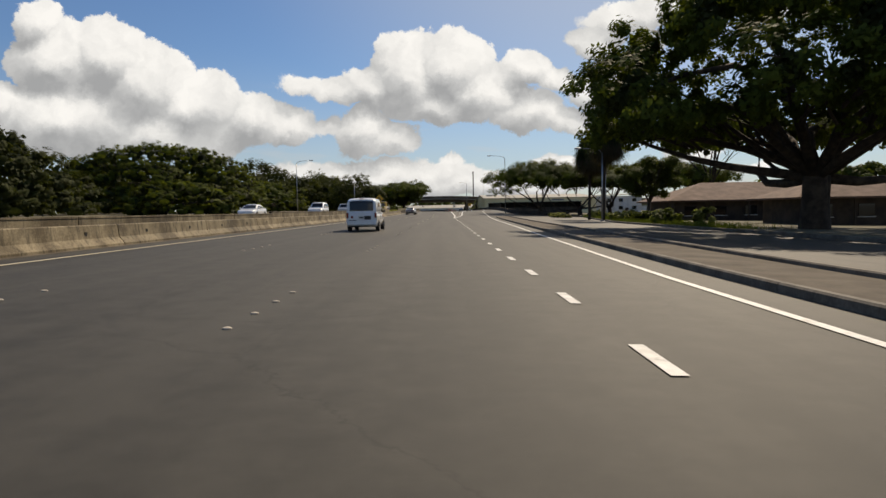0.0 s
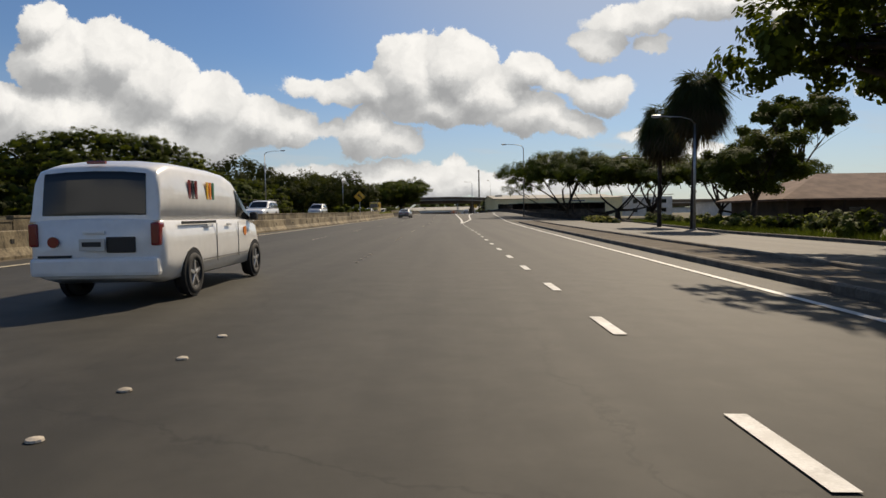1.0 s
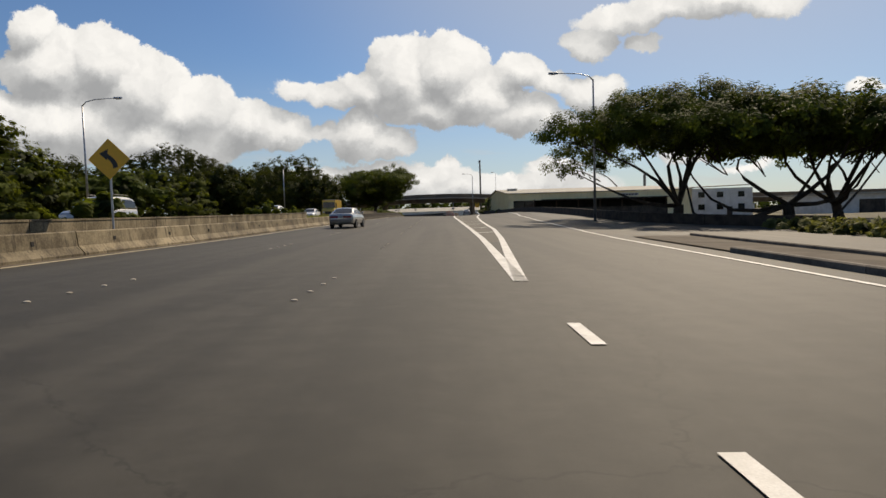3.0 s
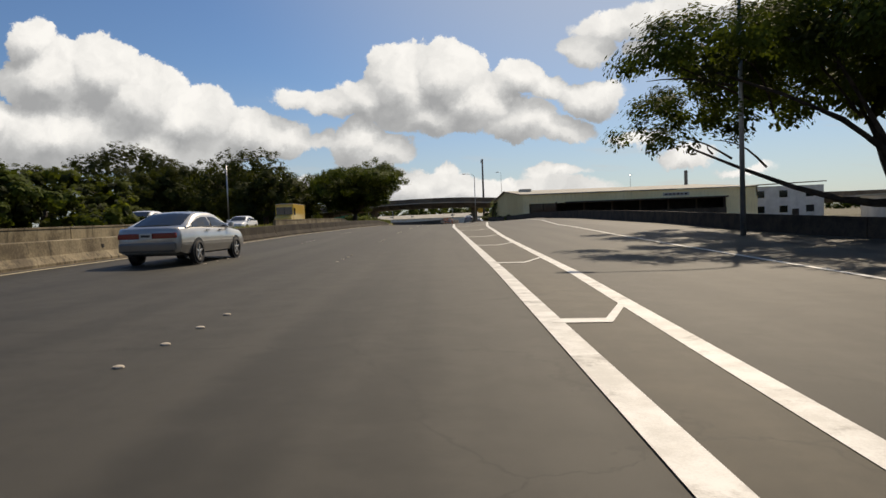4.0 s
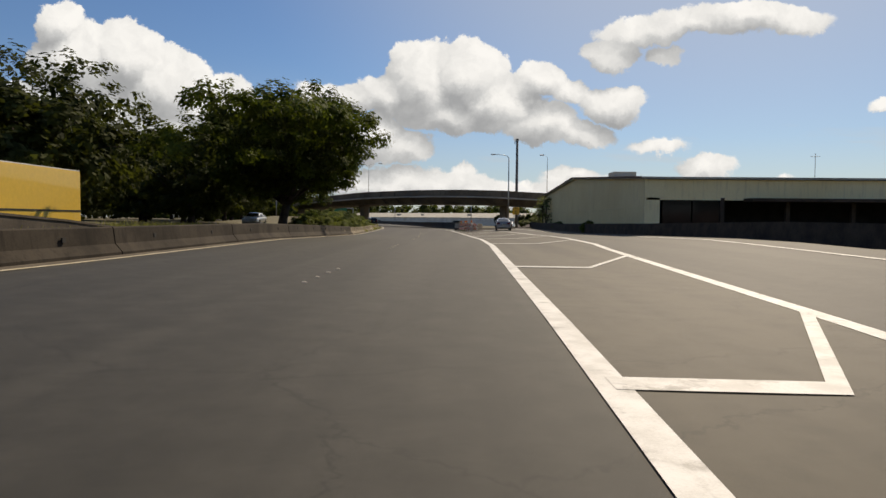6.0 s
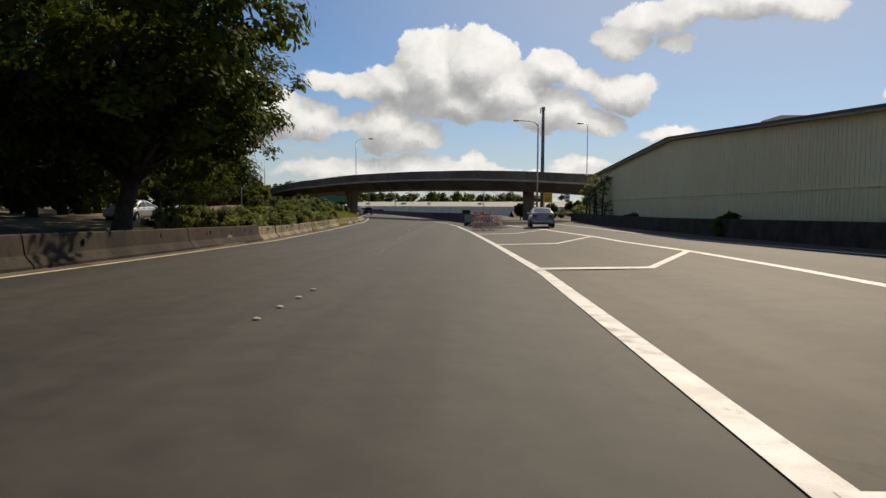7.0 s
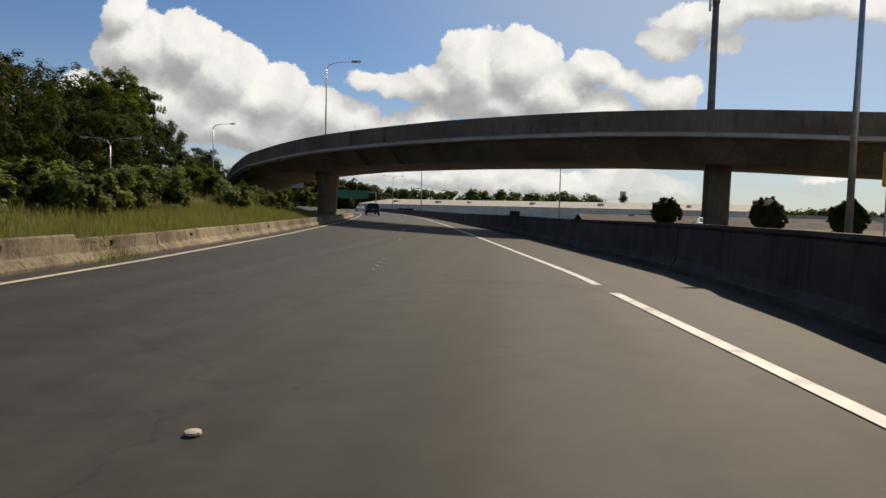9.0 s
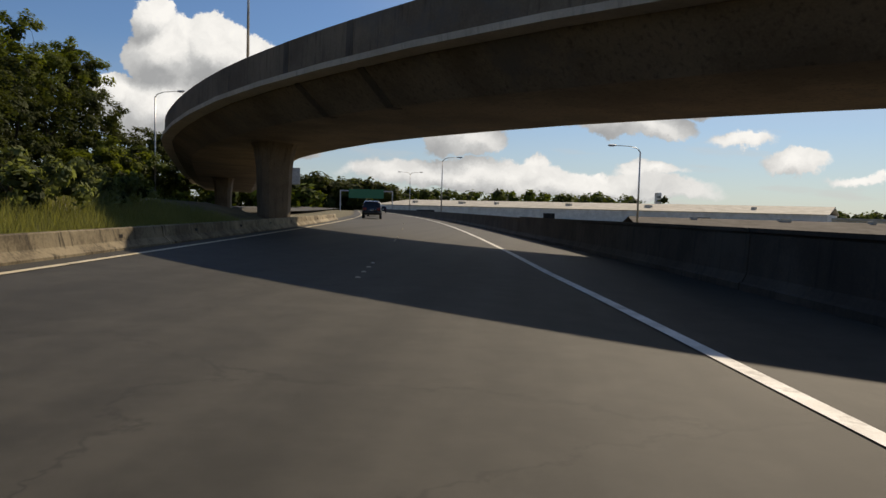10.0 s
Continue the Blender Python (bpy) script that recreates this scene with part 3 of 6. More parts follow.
def arc(phi, r):
    """A point of the overpass by its angle; it runs straight on to the right of -100 degrees and bends less past -150."""
    p = math.radians(min(phi, -100))
    if phi < -134:
        q, run, h = Vector((BC.x, BC.y)), radians(-134 - phi) * BR, radians(-134)
        q += Vector((math.cos(h), math.sin(h))) * (BR - 71.0)
        h -= min(run, 22.0) / 71.0
        if run > 22.0:
            q += Vector((math.cos(h), math.sin(h))) * (71.0 - 700.0)
            h -= (run - 22.0) / 700.0
        return q + Vector((math.cos(h), math.sin(h))) * ((71.0 if run <= 22.0 else 700.0) + r - BR)
    q = Vector((BC.x + r * math.cos(p), BC.y + r * math.sin(p)))
    if phi > -100:
        q += Vector((-math.sin(p), math.cos(p))) * (radians(phi + 100) * BR)
    return q


TOP = table([(-183, 5.1), (-160, 6.45), (-148, 6.8), (-143, 6.85), (-134, 7.4), (-124, 7.75), (-117, 7.85), (-112, 7.75), (-107, 7.45), (-95, 7.0), (-50, 6.2)])
bridge = thing("overpass", Matrix(), "curved grey concrete ramp overpass on round-edged piers", "bridge", kind="structure")
_phis = stations(-183, -20, 3)


def ring_of(phi, pts):
    return [(*arc(phi, BR + u), TOP(phi) + v) for u, v in pts]


DECK_W = 9.8
DEPTH = table([(-183, 2.27), (-142, 2.27), (-122, 2.68), (-20, 2.68)])
part("girder", Geo().rings([ring_of(p, [(-0.5, -1.30), (-DECK_W + 0.5, -1.30), (-DECK_W + 0.5, -1.5), (-DECK_W + 1.7, -DEPTH(p)), (-1.8, -DEPTH(p)), (-0.5, -1.5)]) for p in _phis]), BRIDGE, bridge)
part("deck", Geo().rings([ring_of(p, [(0.20, -1.45), (0.22, -1.26), (0.02, -1.19), (-DECK_W - 0.02, -1.19), (-DECK_W - 0.22, -1.26), (-DECK_W - 0.2, -1.45)]) for p in _phis]), BRIDGE_LEDGE, bridge)
for a, b in zip(_phis, _phis[1:]):
    for off in (0, -DECK_W + 0.3):
        seg = [a, (a + b) / 2, b - 0.001]
        part("parapet", Geo().rings([ring_of(p, [(off, -1.2), (off - 0.03, -0.05), (off - 0.08, 0), (off - 0.22, 0), (off - 0.27, -0.05), (off - 0.3, -1.2)]) for p in seg]), BRIDGE, bridge)
for phi in (-152, -130.5, -127.8, -104, -95.5):
    part("joint_band", Geo().rings([ring_of(p, [(0.012, -1.19), (-.02, -.03), (-.10, -.03), (-.10, -1.19)]) for p in (phi - .12, phi + .12)]), BRIDGE_DARK, bridge)
    part("girder_joint", Geo().rings([ring_of(p, [(-.47, -1.38), (-.47, -1.5), (-1.77, -DEPTH(p) - .02), (-2.2, -DEPTH(p) - .02), (-2.2, -1.38)]) for p in (phi - .12, phi + .12)]), BRIDGE_DARK, bridge)
for phi, w, flare in ((-138.3, .80, 1), (-112.1, .68, .15), (-86, .68, .15), (-164.5, .80, 1)):
    c = arc(phi, BR - DECK_W / 2) + Vector((-.4, 0))
    top = TOP(phi) - DEPTH(phi) + .07
    rows = []
    for z, k in ((-0.6, 1 - .18 * flare), (top - 1.4, 1 - .05 * flare), (top - 0.35, 1 + .1 * flare), (top + 0.1, 1 + .3 * flare)):
        rows.append([(u * k, v * k, z) for u, v in ((-w, -.6), (-w + .25, -.9), (w - .25, -.9), (w, -.6), (w, .6), (w - .25, .9), (-w + .25, .9), (-w, .6))])
    part("pier", Geo().rings(rows), BRIDGE, bridge, at=Matrix.Translation((c.x, c.y, 0)) @ Matrix.Rotation(math.radians(phi + 90), 4, "Z"))


# ------------------------------------------------------------------ trees
RNG = np.random.default_rng(5)


def leaves(centers, radii, count, size, flat=0.6, squash=1.0, out=None, soft=0.0):
    """Leaf quads scattered through the outer shells of small clumps; out gives the crown's outward direction at each clump."""
    centers, radii = np.asarray(centers, float), np.asarray(radii, float)
    w = radii ** 2
    k = RNG.choice(len(centers), count, p=w / w.sum())
    d = RNG.normal(size=(count, 3))
    d /= np.linalg.norm(d, axis=1)[:, None]
    rr = radii[k] * RNG.uniform(0.35, 1.15, count)
    p = centers[k] + d * rr[:, None] * np.array([1, 1, squash])
    nrm = d * (1.15 - flat) + RNG.normal(size=(count, 3)) * 0.32 + np.array([0, 0, flat])
    if out is not None and soft:
        nrm = nrm * (1 - soft) + np.asarray(out)[k] * soft * 1.4
    nrm /= np.linalg.norm(nrm, axis=1)[:, None]
    t = np.cross(nrm, RNG.normal(size=(count, 3)))
    t /= np.linalg.norm(t, axis=1)[:, None]
    b = np.cross(nrm, t)
    s = size * RNG.uniform(0.6, 1.35, count)[:, None]
    return np.stack([p - t * s, p + b * s * 0.55 - t * s * 0.1, p + t * s, p - b * s * 0.55 + t * s * 0.1], 1)


def clumps(blobs, per, r0, r1, below=-0.25):
    """Small clumps over the outside of large ellipsoids (x, y, z, rx, ry, rz): centres, radii, outward directions."""
    c, r, o = [], [], []
    for x, y, z, a, b, h in blobs:
        n = max(2, int(per * (a * b + a * h + b * h) / 3))
        for _ in range(n):
            d = Vector(RNG.normal(size=3)).normalized()
            if d.z < below:
                d.z *= -0.5
                d.normalize()
            q = float(RNG.uniform(0.78, 1.0))
            c.append((x + d.x * a * q, y + d.y * b * q, z + d.z * h * q))
            r.append(float(RNG.uniform(r0, r1)))
            o.append(tuple(Vector((d.x / a, d.y / b, d.z / h)).normalized()))
    return c, r, o


def core(blobs, shrink=0.6, fine=2):
    g = Geo()
    for x, y, z, a, b, h in blobs:
        bm = bmesh.new()
        bmesh.ops.create_icosphere(bm, subdivisions=fine, radius=1)
        for v in bm.verts:
            q = shrink * (1 + 0.25 * noise.noise(v.co * 1.7 + Vector((x, y, z))))
            v.co = Vector((x + v.co.x * a * q, y + v.co.y * b * q, z + v.co.z * h * q))
        g.bm(bm)
    return g


def limb(g, a, b, r0, r1, bend=0.15, sides=7):
    a, b = Vector(a), Vector(b)
    n = 5
    side = Vector(RNG.normal(size=3)) * (b - a).length * bend
    pts, rad = [], []
    for i in range(n + 1):
        s = i / n
        pts.append(a.lerp(b, s) + side * math.sin(s * math.pi) * 0.5 + Vector((0, 0, (b - a).length * 0.10 * math.sin(s * math.pi))))
        rad.append(r0 + (r1 - r0) * s)
    g.tube(pts, rad, sides)


def tree(name, base, blobs, label, category="tree", trunk_r=0.35, fork=2.5, leaf=0.28, count=9000, per=1.2, clump=(0.6, 1.1), mat=LEAF, solid=0.56, group="", below=-0.25, limbs=9, stems=1, soft=0.35, reach=99.0, bend=0.22):
    """A tapered trunk, limbs to the crown's masses, and a crown of clumped leaves. Blobs are relative to the base."""
    x, y, z = base
    t = thing(name, Matrix.Translation(base), label, category, group)
    g = Geo()
    for s in range(stems):
        lean = Vector((RNG.normal() * 0.25, RNG.normal() * 0.25, 0)) * (1 if stems == 1 else 2.2)
        top = Vector((0, 0, fork)) + lean
        g.tube([(0, 0, -0.4), (lean.x * .1, lean.y * .1, 0.15), (lean.x * .4, lean.y * .4, fork * 0.5), top], [trunk_r * 1.5, trunk_r * 1.12, trunk_r * 0.88, trunk_r * 0.8], 10)
        pick = [k for k in RNG.permutation(len(blobs)) if (blobs[k][2] > fork * 1.25 + 1.2 or len(blobs) < 20) and blobs[k][2] < reach][:limbs]
        for k in pick:
            bx, by, bz, a, b, h = blobs[k]
            e = Vector((bx, by, bz - h * 0.1))
            limb(g, top * 0.95, e, trunk_r * 0.42, trunk_r * 0.09, bend)
            for _ in range(3):
                o = Vector((RNG.uniform(-a, a), RNG.uniform(-b, b), RNG.uniform(h * .1, h * .6))) * 0.8
                limb(g, top.lerp(e, RNG.uniform(.5, .9)), e + o, trunk_r * 0.12, trunk_r * 0.03, sides=5)
    part("trunk", g, BARK, t, smooth=True)
    c, r, o = clumps(blobs, per, *clump, below=below)
    crown = quads("crown", leaves(c, r, int(count * .52), leaf * 1.25, squash=0.75, out=o, soft=soft), mat, t)
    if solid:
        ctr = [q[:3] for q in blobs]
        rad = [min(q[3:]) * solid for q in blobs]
        # darker leaves paint the shade between the outer clumps
        quads("inner_crown", leaves(ctr, rad, len(blobs) * 130, leaf * 1.6, 0.3), LEAF_CORE_SHADE, crown)
    return t


def dome(r, h, n, seed):
    """Blobs of a broad domed crown that comes down to the ground."""
    rr = random.Random(seed)
    out = [(0, 0, 0.0, r * .86, r * .86, h * .88)]
    for i in range(n):
        z = (i + .5) / n
        q, a = math.sqrt(1 - z * z), i * 2.39996 + rr.uniform(-.3, .3)
        k, s = rr.uniform(0.76, 0.84), rr.uniform(0.20, 0.30)
        out.append((k * q * math.cos(a) * r, k * q * math.sin(a) * r, k * z * h, s * r, s * r, s * h * 0.62))
    return out


def dome_tree(base, r, h, n, seed, count, mat, label, leaf=0.19):
    """A domed rain tree: a leafy shell of mounds round an inside of darker, shade-coloured leaves."""
    t = thing("monkeypod_tree", Matrix.Translation(base), label, "tree", "rain trees beyond the median")
    blobs = dome(r, h, n, seed)
    g = Geo()
    g.tube([(0, 0, -.4), (0, 0, 1.2), (.2, .1, h * .4)], [.6, .45, .35], 10)
    for k in range(1, 7):
        limb(g, (.2, .1, h * .35), blobs[k * n // 7][:3], .22, .07)
    part("trunk", g, BARK, t, smooth=True)
    c, rad, o = clumps(blobs, 2.6, .28, .62, below=-0.1)
    keep = [i for i, q in enumerate(c) if q[2] > 0.1 and not any(((q[0] - b[0]) / b[3]) ** 2 + ((q[1] - b[1]) / b[4]) ** 2 + ((q[2] - b[2]) / b[5]) ** 2 < .5 for b in blobs)]
    crown = quads("crown", leaves([c[i] for i in keep], [rad[i] for i in keep], int(count * .62), leaf * 1.2, 0.45, squash=.7, out=[o[i] for i in keep], soft=.75), mat, t)
    quads("inner_crown", leaves([tuple(np.array(c[i]) * .93) for i in keep], [rad[i] for i in keep], count // 5, leaf * 2.2, 0.45, squash=.7, out=[o[i] for i in keep], soft=.8), LEAF_CORE_SHADE, crown)
    return t


def umbrella(r, z0, z1, n, seed, droop=0.2):
    """Blobs of a broad flat crown, a monkeypod's."""
    rr = random.Random(seed)
    out = []
    for i in range(n):
        a, q = i * 2.4 + rr.uniform(-.3, .3), r * math.sqrt((i + .5) / n) * 0.80
        s = r * rr.uniform(0.27, 0.36)
        dome = 1 - (q / r) ** 2
        out.append((q * math.cos(a), q * math.sin(a), z0 + (z1 - z0) * (droop + 0.08 + 0.55 * dome) + rr.uniform(-.3, .3), s, s, (z1 - z0) * rr.uniform(0.24, 0.32)))
    return out


def ball_heap(rx_, ry_, h, n, seed, z0=0.0):
    """Blobs that fill a tall rounded crown."""
    rr = random.Random(seed)
    out = [(0, 0, z0 + h / 2, rx_ * .6, ry_ * .6, h * .32)]
    for i in range(n):
        z = 1 - 2 * (i + .5) / n
        q, a = math.sqrt(1 - z * z), i * 2.39996 + rr.uniform(-.3, .3)
        k, s = rr.uniform(0.60, 0.72), rr.uniform(0.30, 0.40)
        out.append((k * q * math.cos(a) * rx_, k * q * math.sin(a) * ry_, z0 + h / 2 + k * z * h / 2, s * rx_, s * ry_, s * h * 0.5))
    return out


def gz(y):
    return rz(y) - 0.14


# right side
def parasol(r, top, rim, floor_z, n, seed, size):
    """Blobs of a vast domed crown with a nearly level underside."""
    rr = random.Random(seed)
    out = []
    for i in range(n):
        a, q = i * 2.39996 + rr.uniform(-.25, .25), math.sqrt((i + .5) / n)
        k = size * rr.uniform(.85, 1.15)
        z = rim + (top - rim) * (1 - q ** 2.2) - size * .5
        out.append((q * r * math.cos(a), q * r * math.sin(a), z + rr.uniform(-.5, .5), k, k, k * .72))
        if q > .3:
            a += .2
            out.append((q * r * .97 * math.cos(a), q * r * .97 * math.sin(a), floor_z + 1.3 + rr.uniform(0, 1.3), k * .8, k * .8, 1.1))
    return out


tree("monkeypod_tree", (26.2, 45.4, gz(44)), parasol(15.6, 19.5, 9.8, 6.1, 60, 1, 3.0), "huge dark broad-crowned rain tree over a low house", trunk_r=0.95, fork=4.0, below=-0.9, leaf=0.158, count=208000, per=1.9, clump=(0.5, 0.95), mat=LEAF, solid=0.4, limbs=12, stems=2, reach=9.2, bend=.2)
_bough = [(-7.6, 3.5, 4.7, 2.2, 2.2, 1.1), (-6.4, .5, 5.3, 2.4, 2.4, 1.2), (-8.4, 7, 5.4, 2.0, 2.2, 1.1), (-8.0, 5, 6.3, 2.2, 2.4, 1.3)]
for k, (x, y, r, z0, z1, n) in enumerate([(20.9, 138.5, 12.0, 2.8, 10.9, 30), (29.0, 135.7, 11.5, 2.8, 10.3, 24), (37.0, 142, 12.5, 2.8, 10.8, 24), (53, 152.5, 14, 3.0, 11.8, 24), (47, 128, 11, 3.0, 10.2, 18)]):
    tree("monkeypod_tree", (x, y, gz(y)), umbrella(r, z0, z1, n, 20 + k) + (_bough if k == 0 else []), "spreading flat-topped rain tree beside the frontage road", trunk_r=0.5, fork=1.7, leaf=0.096 if k == 0 else 0.16, count=170000 if k == 0 else 54000, per=1.9, clump=(0.5, 0.95), mat=LEAF, solid=0.5, group="roadside rain trees", limbs=7, soft=.45, bend=.42)
tree("shade_tree", (26.5, 83.2, gz(83)), ball_heap(5.0, 5.0, 6.8, 14, 4, 2.2), "loose light green tree behind the palms", trunk_r=0.3, fork=2.5, count=46000, leaf=0.11, mat=LEAF, solid=.4)
tree("tall_tree", (49.5, 118.7, gz(118)), umbrella(7.6, 7.4, 17.6, 12, 9), "tall thin tree with an open crown", trunk_r=0.4, fork=6.5, count=42000, leaf=0.2, per=1.4, mat=LEAF, solid=0.25)
tree("small_tree", (64.0, 99.2, gz(99)), umbrella(5.6, 3.8, 8.6, 8, 11), "small rounded tree beyond the low house", trunk_r=0.25, fork=2.6, count=8000, leaf=0.28, mat=LEAF, solid=0.4)
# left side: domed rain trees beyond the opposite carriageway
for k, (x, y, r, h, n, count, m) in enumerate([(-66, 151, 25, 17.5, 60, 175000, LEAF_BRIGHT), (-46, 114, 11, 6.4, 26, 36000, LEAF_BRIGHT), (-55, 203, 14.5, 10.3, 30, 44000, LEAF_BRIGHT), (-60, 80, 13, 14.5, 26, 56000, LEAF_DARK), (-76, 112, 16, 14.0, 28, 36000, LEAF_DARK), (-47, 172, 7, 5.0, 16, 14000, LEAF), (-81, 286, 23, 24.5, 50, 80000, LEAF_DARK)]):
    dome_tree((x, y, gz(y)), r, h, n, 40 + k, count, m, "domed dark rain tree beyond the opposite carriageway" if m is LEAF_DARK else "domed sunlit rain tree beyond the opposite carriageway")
for k, (x, y, rr_, h, m) in enumerate([(-90, 330, 18, 20.0, LEAF_DARK), (-55, 248, 12, 13.5, LEAF_DARK), (-42, 256, 9.5, 13, LEAF_DARK), (-54, 190, 9, 7, LEAF), (-96, 243, 16, 17, LEAF_DARK), (-100, 190, 18, 16, LEAF_DARK)]):
    tree("broadleaf_tree", (x, y, gz(y)), ball_heap(rr_, rr_, h, 22, 60 + k, 0.0), "big dark rounded tree beyond the opposite carriageway", trunk_r=0.5, fork=3, leaf=0.29, count=34000 if k == 0 else 29000, per=0.9, clump=(0.8, 1.5), mat=m, solid=0.6, below=-0.8, limbs=4)
# the tree that leans over the barrier
tree("monkeypod_tree", (-13.6, 222.3, gz(222)), ball_heap(7.6, 8.6, 8.4, 40, 71, 2.0) + [(5.5, -8, 6, 2.8, 3, 2.2), (6.8, -9, 7.6, 2.4, 2.6, 2), (6.5, -6, 8.2, 2.6, 3, 2), (3.5, -12, 6.6, 3, 3, 2.2), (1.5, -14, 7, 3, 3, 2.4), (-2, -12, 6, 3.4, 3.4, 2.6), (4.5, -11, 8.6, 3, 3, 2), (7.9, -8, 7.2, 2.2, 3, 1.2), (7.6, -11.5, 7.3, 2.2, 3, 1.2), (6.6, -15, 7.1, 2.6, 3, 1.2), (4.6, -18, 7.2, 3, 3, 1.3), (-1.5, 9.5, 8.2, 3.4, 3.4, 2.8), (0.8, 9, 5.9, 3.0, 3, 2.3), (0.9, 11.5, 4.6, 2.6, 2.8, 2.0), (-2.5, 13, 6.0, 3.5, 3.5, 3), (-4, 10, 4, 3.5, 3.5, 3), (-1.5, 14, 3.6, 3, 3, 2), (0.4, 5, 8.6, 3.2, 3, 2.4), (-5.5, 12, 7.5, 3.5, 3.5, 3), (-8, 7, 7.2, 4, 4, 2.6), (-9, 1, 6.8, 4, 4, 2.6), (-6.5, 16, 6, 3.5, 3.5, 2.8), (6.4, -18.5, 7.0, 2.2, 2.6, 1.1), (2.4, -21, 7.2, 2.6, 2.6, 1.2), (5.2, -21.5, 7.0, 2.4, 2.6, 1.1)], "dense dark rain tree overhanging the median barrier", trunk_r=0.42, fork=2.4, leaf=0.12, count=232000, per=2.2, clump=(0.5, 0.95), mat=LEAF, solid=0.62, limbs=10, bend=.1)
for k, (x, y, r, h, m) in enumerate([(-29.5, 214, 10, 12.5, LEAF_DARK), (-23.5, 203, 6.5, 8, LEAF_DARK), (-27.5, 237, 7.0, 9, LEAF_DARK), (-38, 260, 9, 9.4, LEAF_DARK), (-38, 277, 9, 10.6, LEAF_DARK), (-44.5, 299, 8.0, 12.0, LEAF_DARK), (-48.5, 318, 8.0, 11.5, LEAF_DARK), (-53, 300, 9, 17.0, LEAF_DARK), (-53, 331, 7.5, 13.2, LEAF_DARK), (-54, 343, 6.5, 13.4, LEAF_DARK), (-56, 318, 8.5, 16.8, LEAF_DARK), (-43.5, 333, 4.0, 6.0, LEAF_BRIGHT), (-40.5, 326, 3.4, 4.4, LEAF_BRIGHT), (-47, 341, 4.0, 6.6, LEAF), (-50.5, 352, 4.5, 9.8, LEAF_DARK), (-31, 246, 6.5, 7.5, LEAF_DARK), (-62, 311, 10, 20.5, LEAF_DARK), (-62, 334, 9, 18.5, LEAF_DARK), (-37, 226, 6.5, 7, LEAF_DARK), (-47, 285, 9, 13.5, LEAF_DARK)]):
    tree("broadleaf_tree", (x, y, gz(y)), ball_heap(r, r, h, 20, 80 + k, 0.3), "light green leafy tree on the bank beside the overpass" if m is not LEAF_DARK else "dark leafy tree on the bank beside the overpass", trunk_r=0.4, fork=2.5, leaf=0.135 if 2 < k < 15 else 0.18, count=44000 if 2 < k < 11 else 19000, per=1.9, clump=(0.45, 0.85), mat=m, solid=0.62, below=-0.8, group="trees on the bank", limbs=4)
tree("feathery_tree", (-57, 336, gz(336)), ball_heap(6.5, 6.5, 13, 12, 97, 6.0), "light green feathery tree rising behind the dark bank trees", trunk_r=0.3, fork=5, leaf=0.16, count=26000, per=1.6, clump=(0.5, 1.0), mat=LEAF_BRIGHT, solid=.4, limbs=9)
tree("feathery_tree", (-66, 356, gz(356)), ball_heap(6.0, 6.0, 10.5, 16, 98, 11), "light green feathery tree rising behind the dark bank trees", trunk_r=0.25, fork=5, leaf=0.16, count=24000, per=1.6, clump=(0.5, 1.0), mat=LEAF_BRIGHT, solid=.4, limbs=9)


# ------------------------------------------------------------------ palms
def fan_palm(base, height, crown_r, label, lean=0.2):
    t = thing("fan_palm", Matrix.Translation(base), label, "palm", "palms beside the frontage road")
    g = Geo()
    n = 12
    g.tube([(lean * (i / n) ** 2, 0, -0.3 + (height + 0.3) * i / n) for i in range(n + 1)], [0.20 - 0.06 * i / n + (0.012 if i % 2 else 0) for i in range(n + 1)], 10)
    part("trunk", g, BARK, t, smooth=True)
    top = np.array([lean, 0, height])
    for name, mat, count, lo, hi, k in (("crown", LEAF_PALM, 130, -50, 70, 1.0), ("dead_skirt", LEAF_DEAD, 150, -92, -30, 1.25)):
        v = []
        for i in range(count):
            az, el = RNG.uniform(0, 2 * math.pi), radians(RNG.uniform(lo, hi))
            d = np.array([math.cos(az) * math.cos(el), math.sin(az) * math.cos(el), math.sin(el)])
            side = np.cross(d, [0, 0, 1.0])
            side /= np.linalg.norm(side)
            up = np.cross(side, d)
            stem = top + d * crown_r * RNG.uniform(.36, .56)
            drop = RNG.uniform(.45, 1.05)
            for j in range(13):            # blades of one fan
                a = radians(-72 + 144 * j / 12)
                tip = stem + (d * math.cos(a) + side * math.sin(a)) * crown_r * 0.62 * k * RNG.uniform(.7, 1.15) - np.array([0, 0, crown_r * drop * (1 - abs(math.sin(el)) * .4)])
                w = side * math.cos(a) * 0.05 - d * math.sin(a) * 0.05
                mid = (stem + tip) / 2 + up * 0.06
                v.append([stem, mid - w, tip, mid + w])
            v.append([top, top + side * 0.03, stem + side * 0.03, stem])
        quads(name, np.array(v), mat, t)
    return t


fan_palm((20.1, 88.1, gz(88)), 10.0, 2.6, "shaggy fan palm with dead fronds under its crown")
fan_palm((19.7, 78.9, gz(79)), 11.2, 2.7, "taller shaggy fan palm with drooping fronds", 0.4)


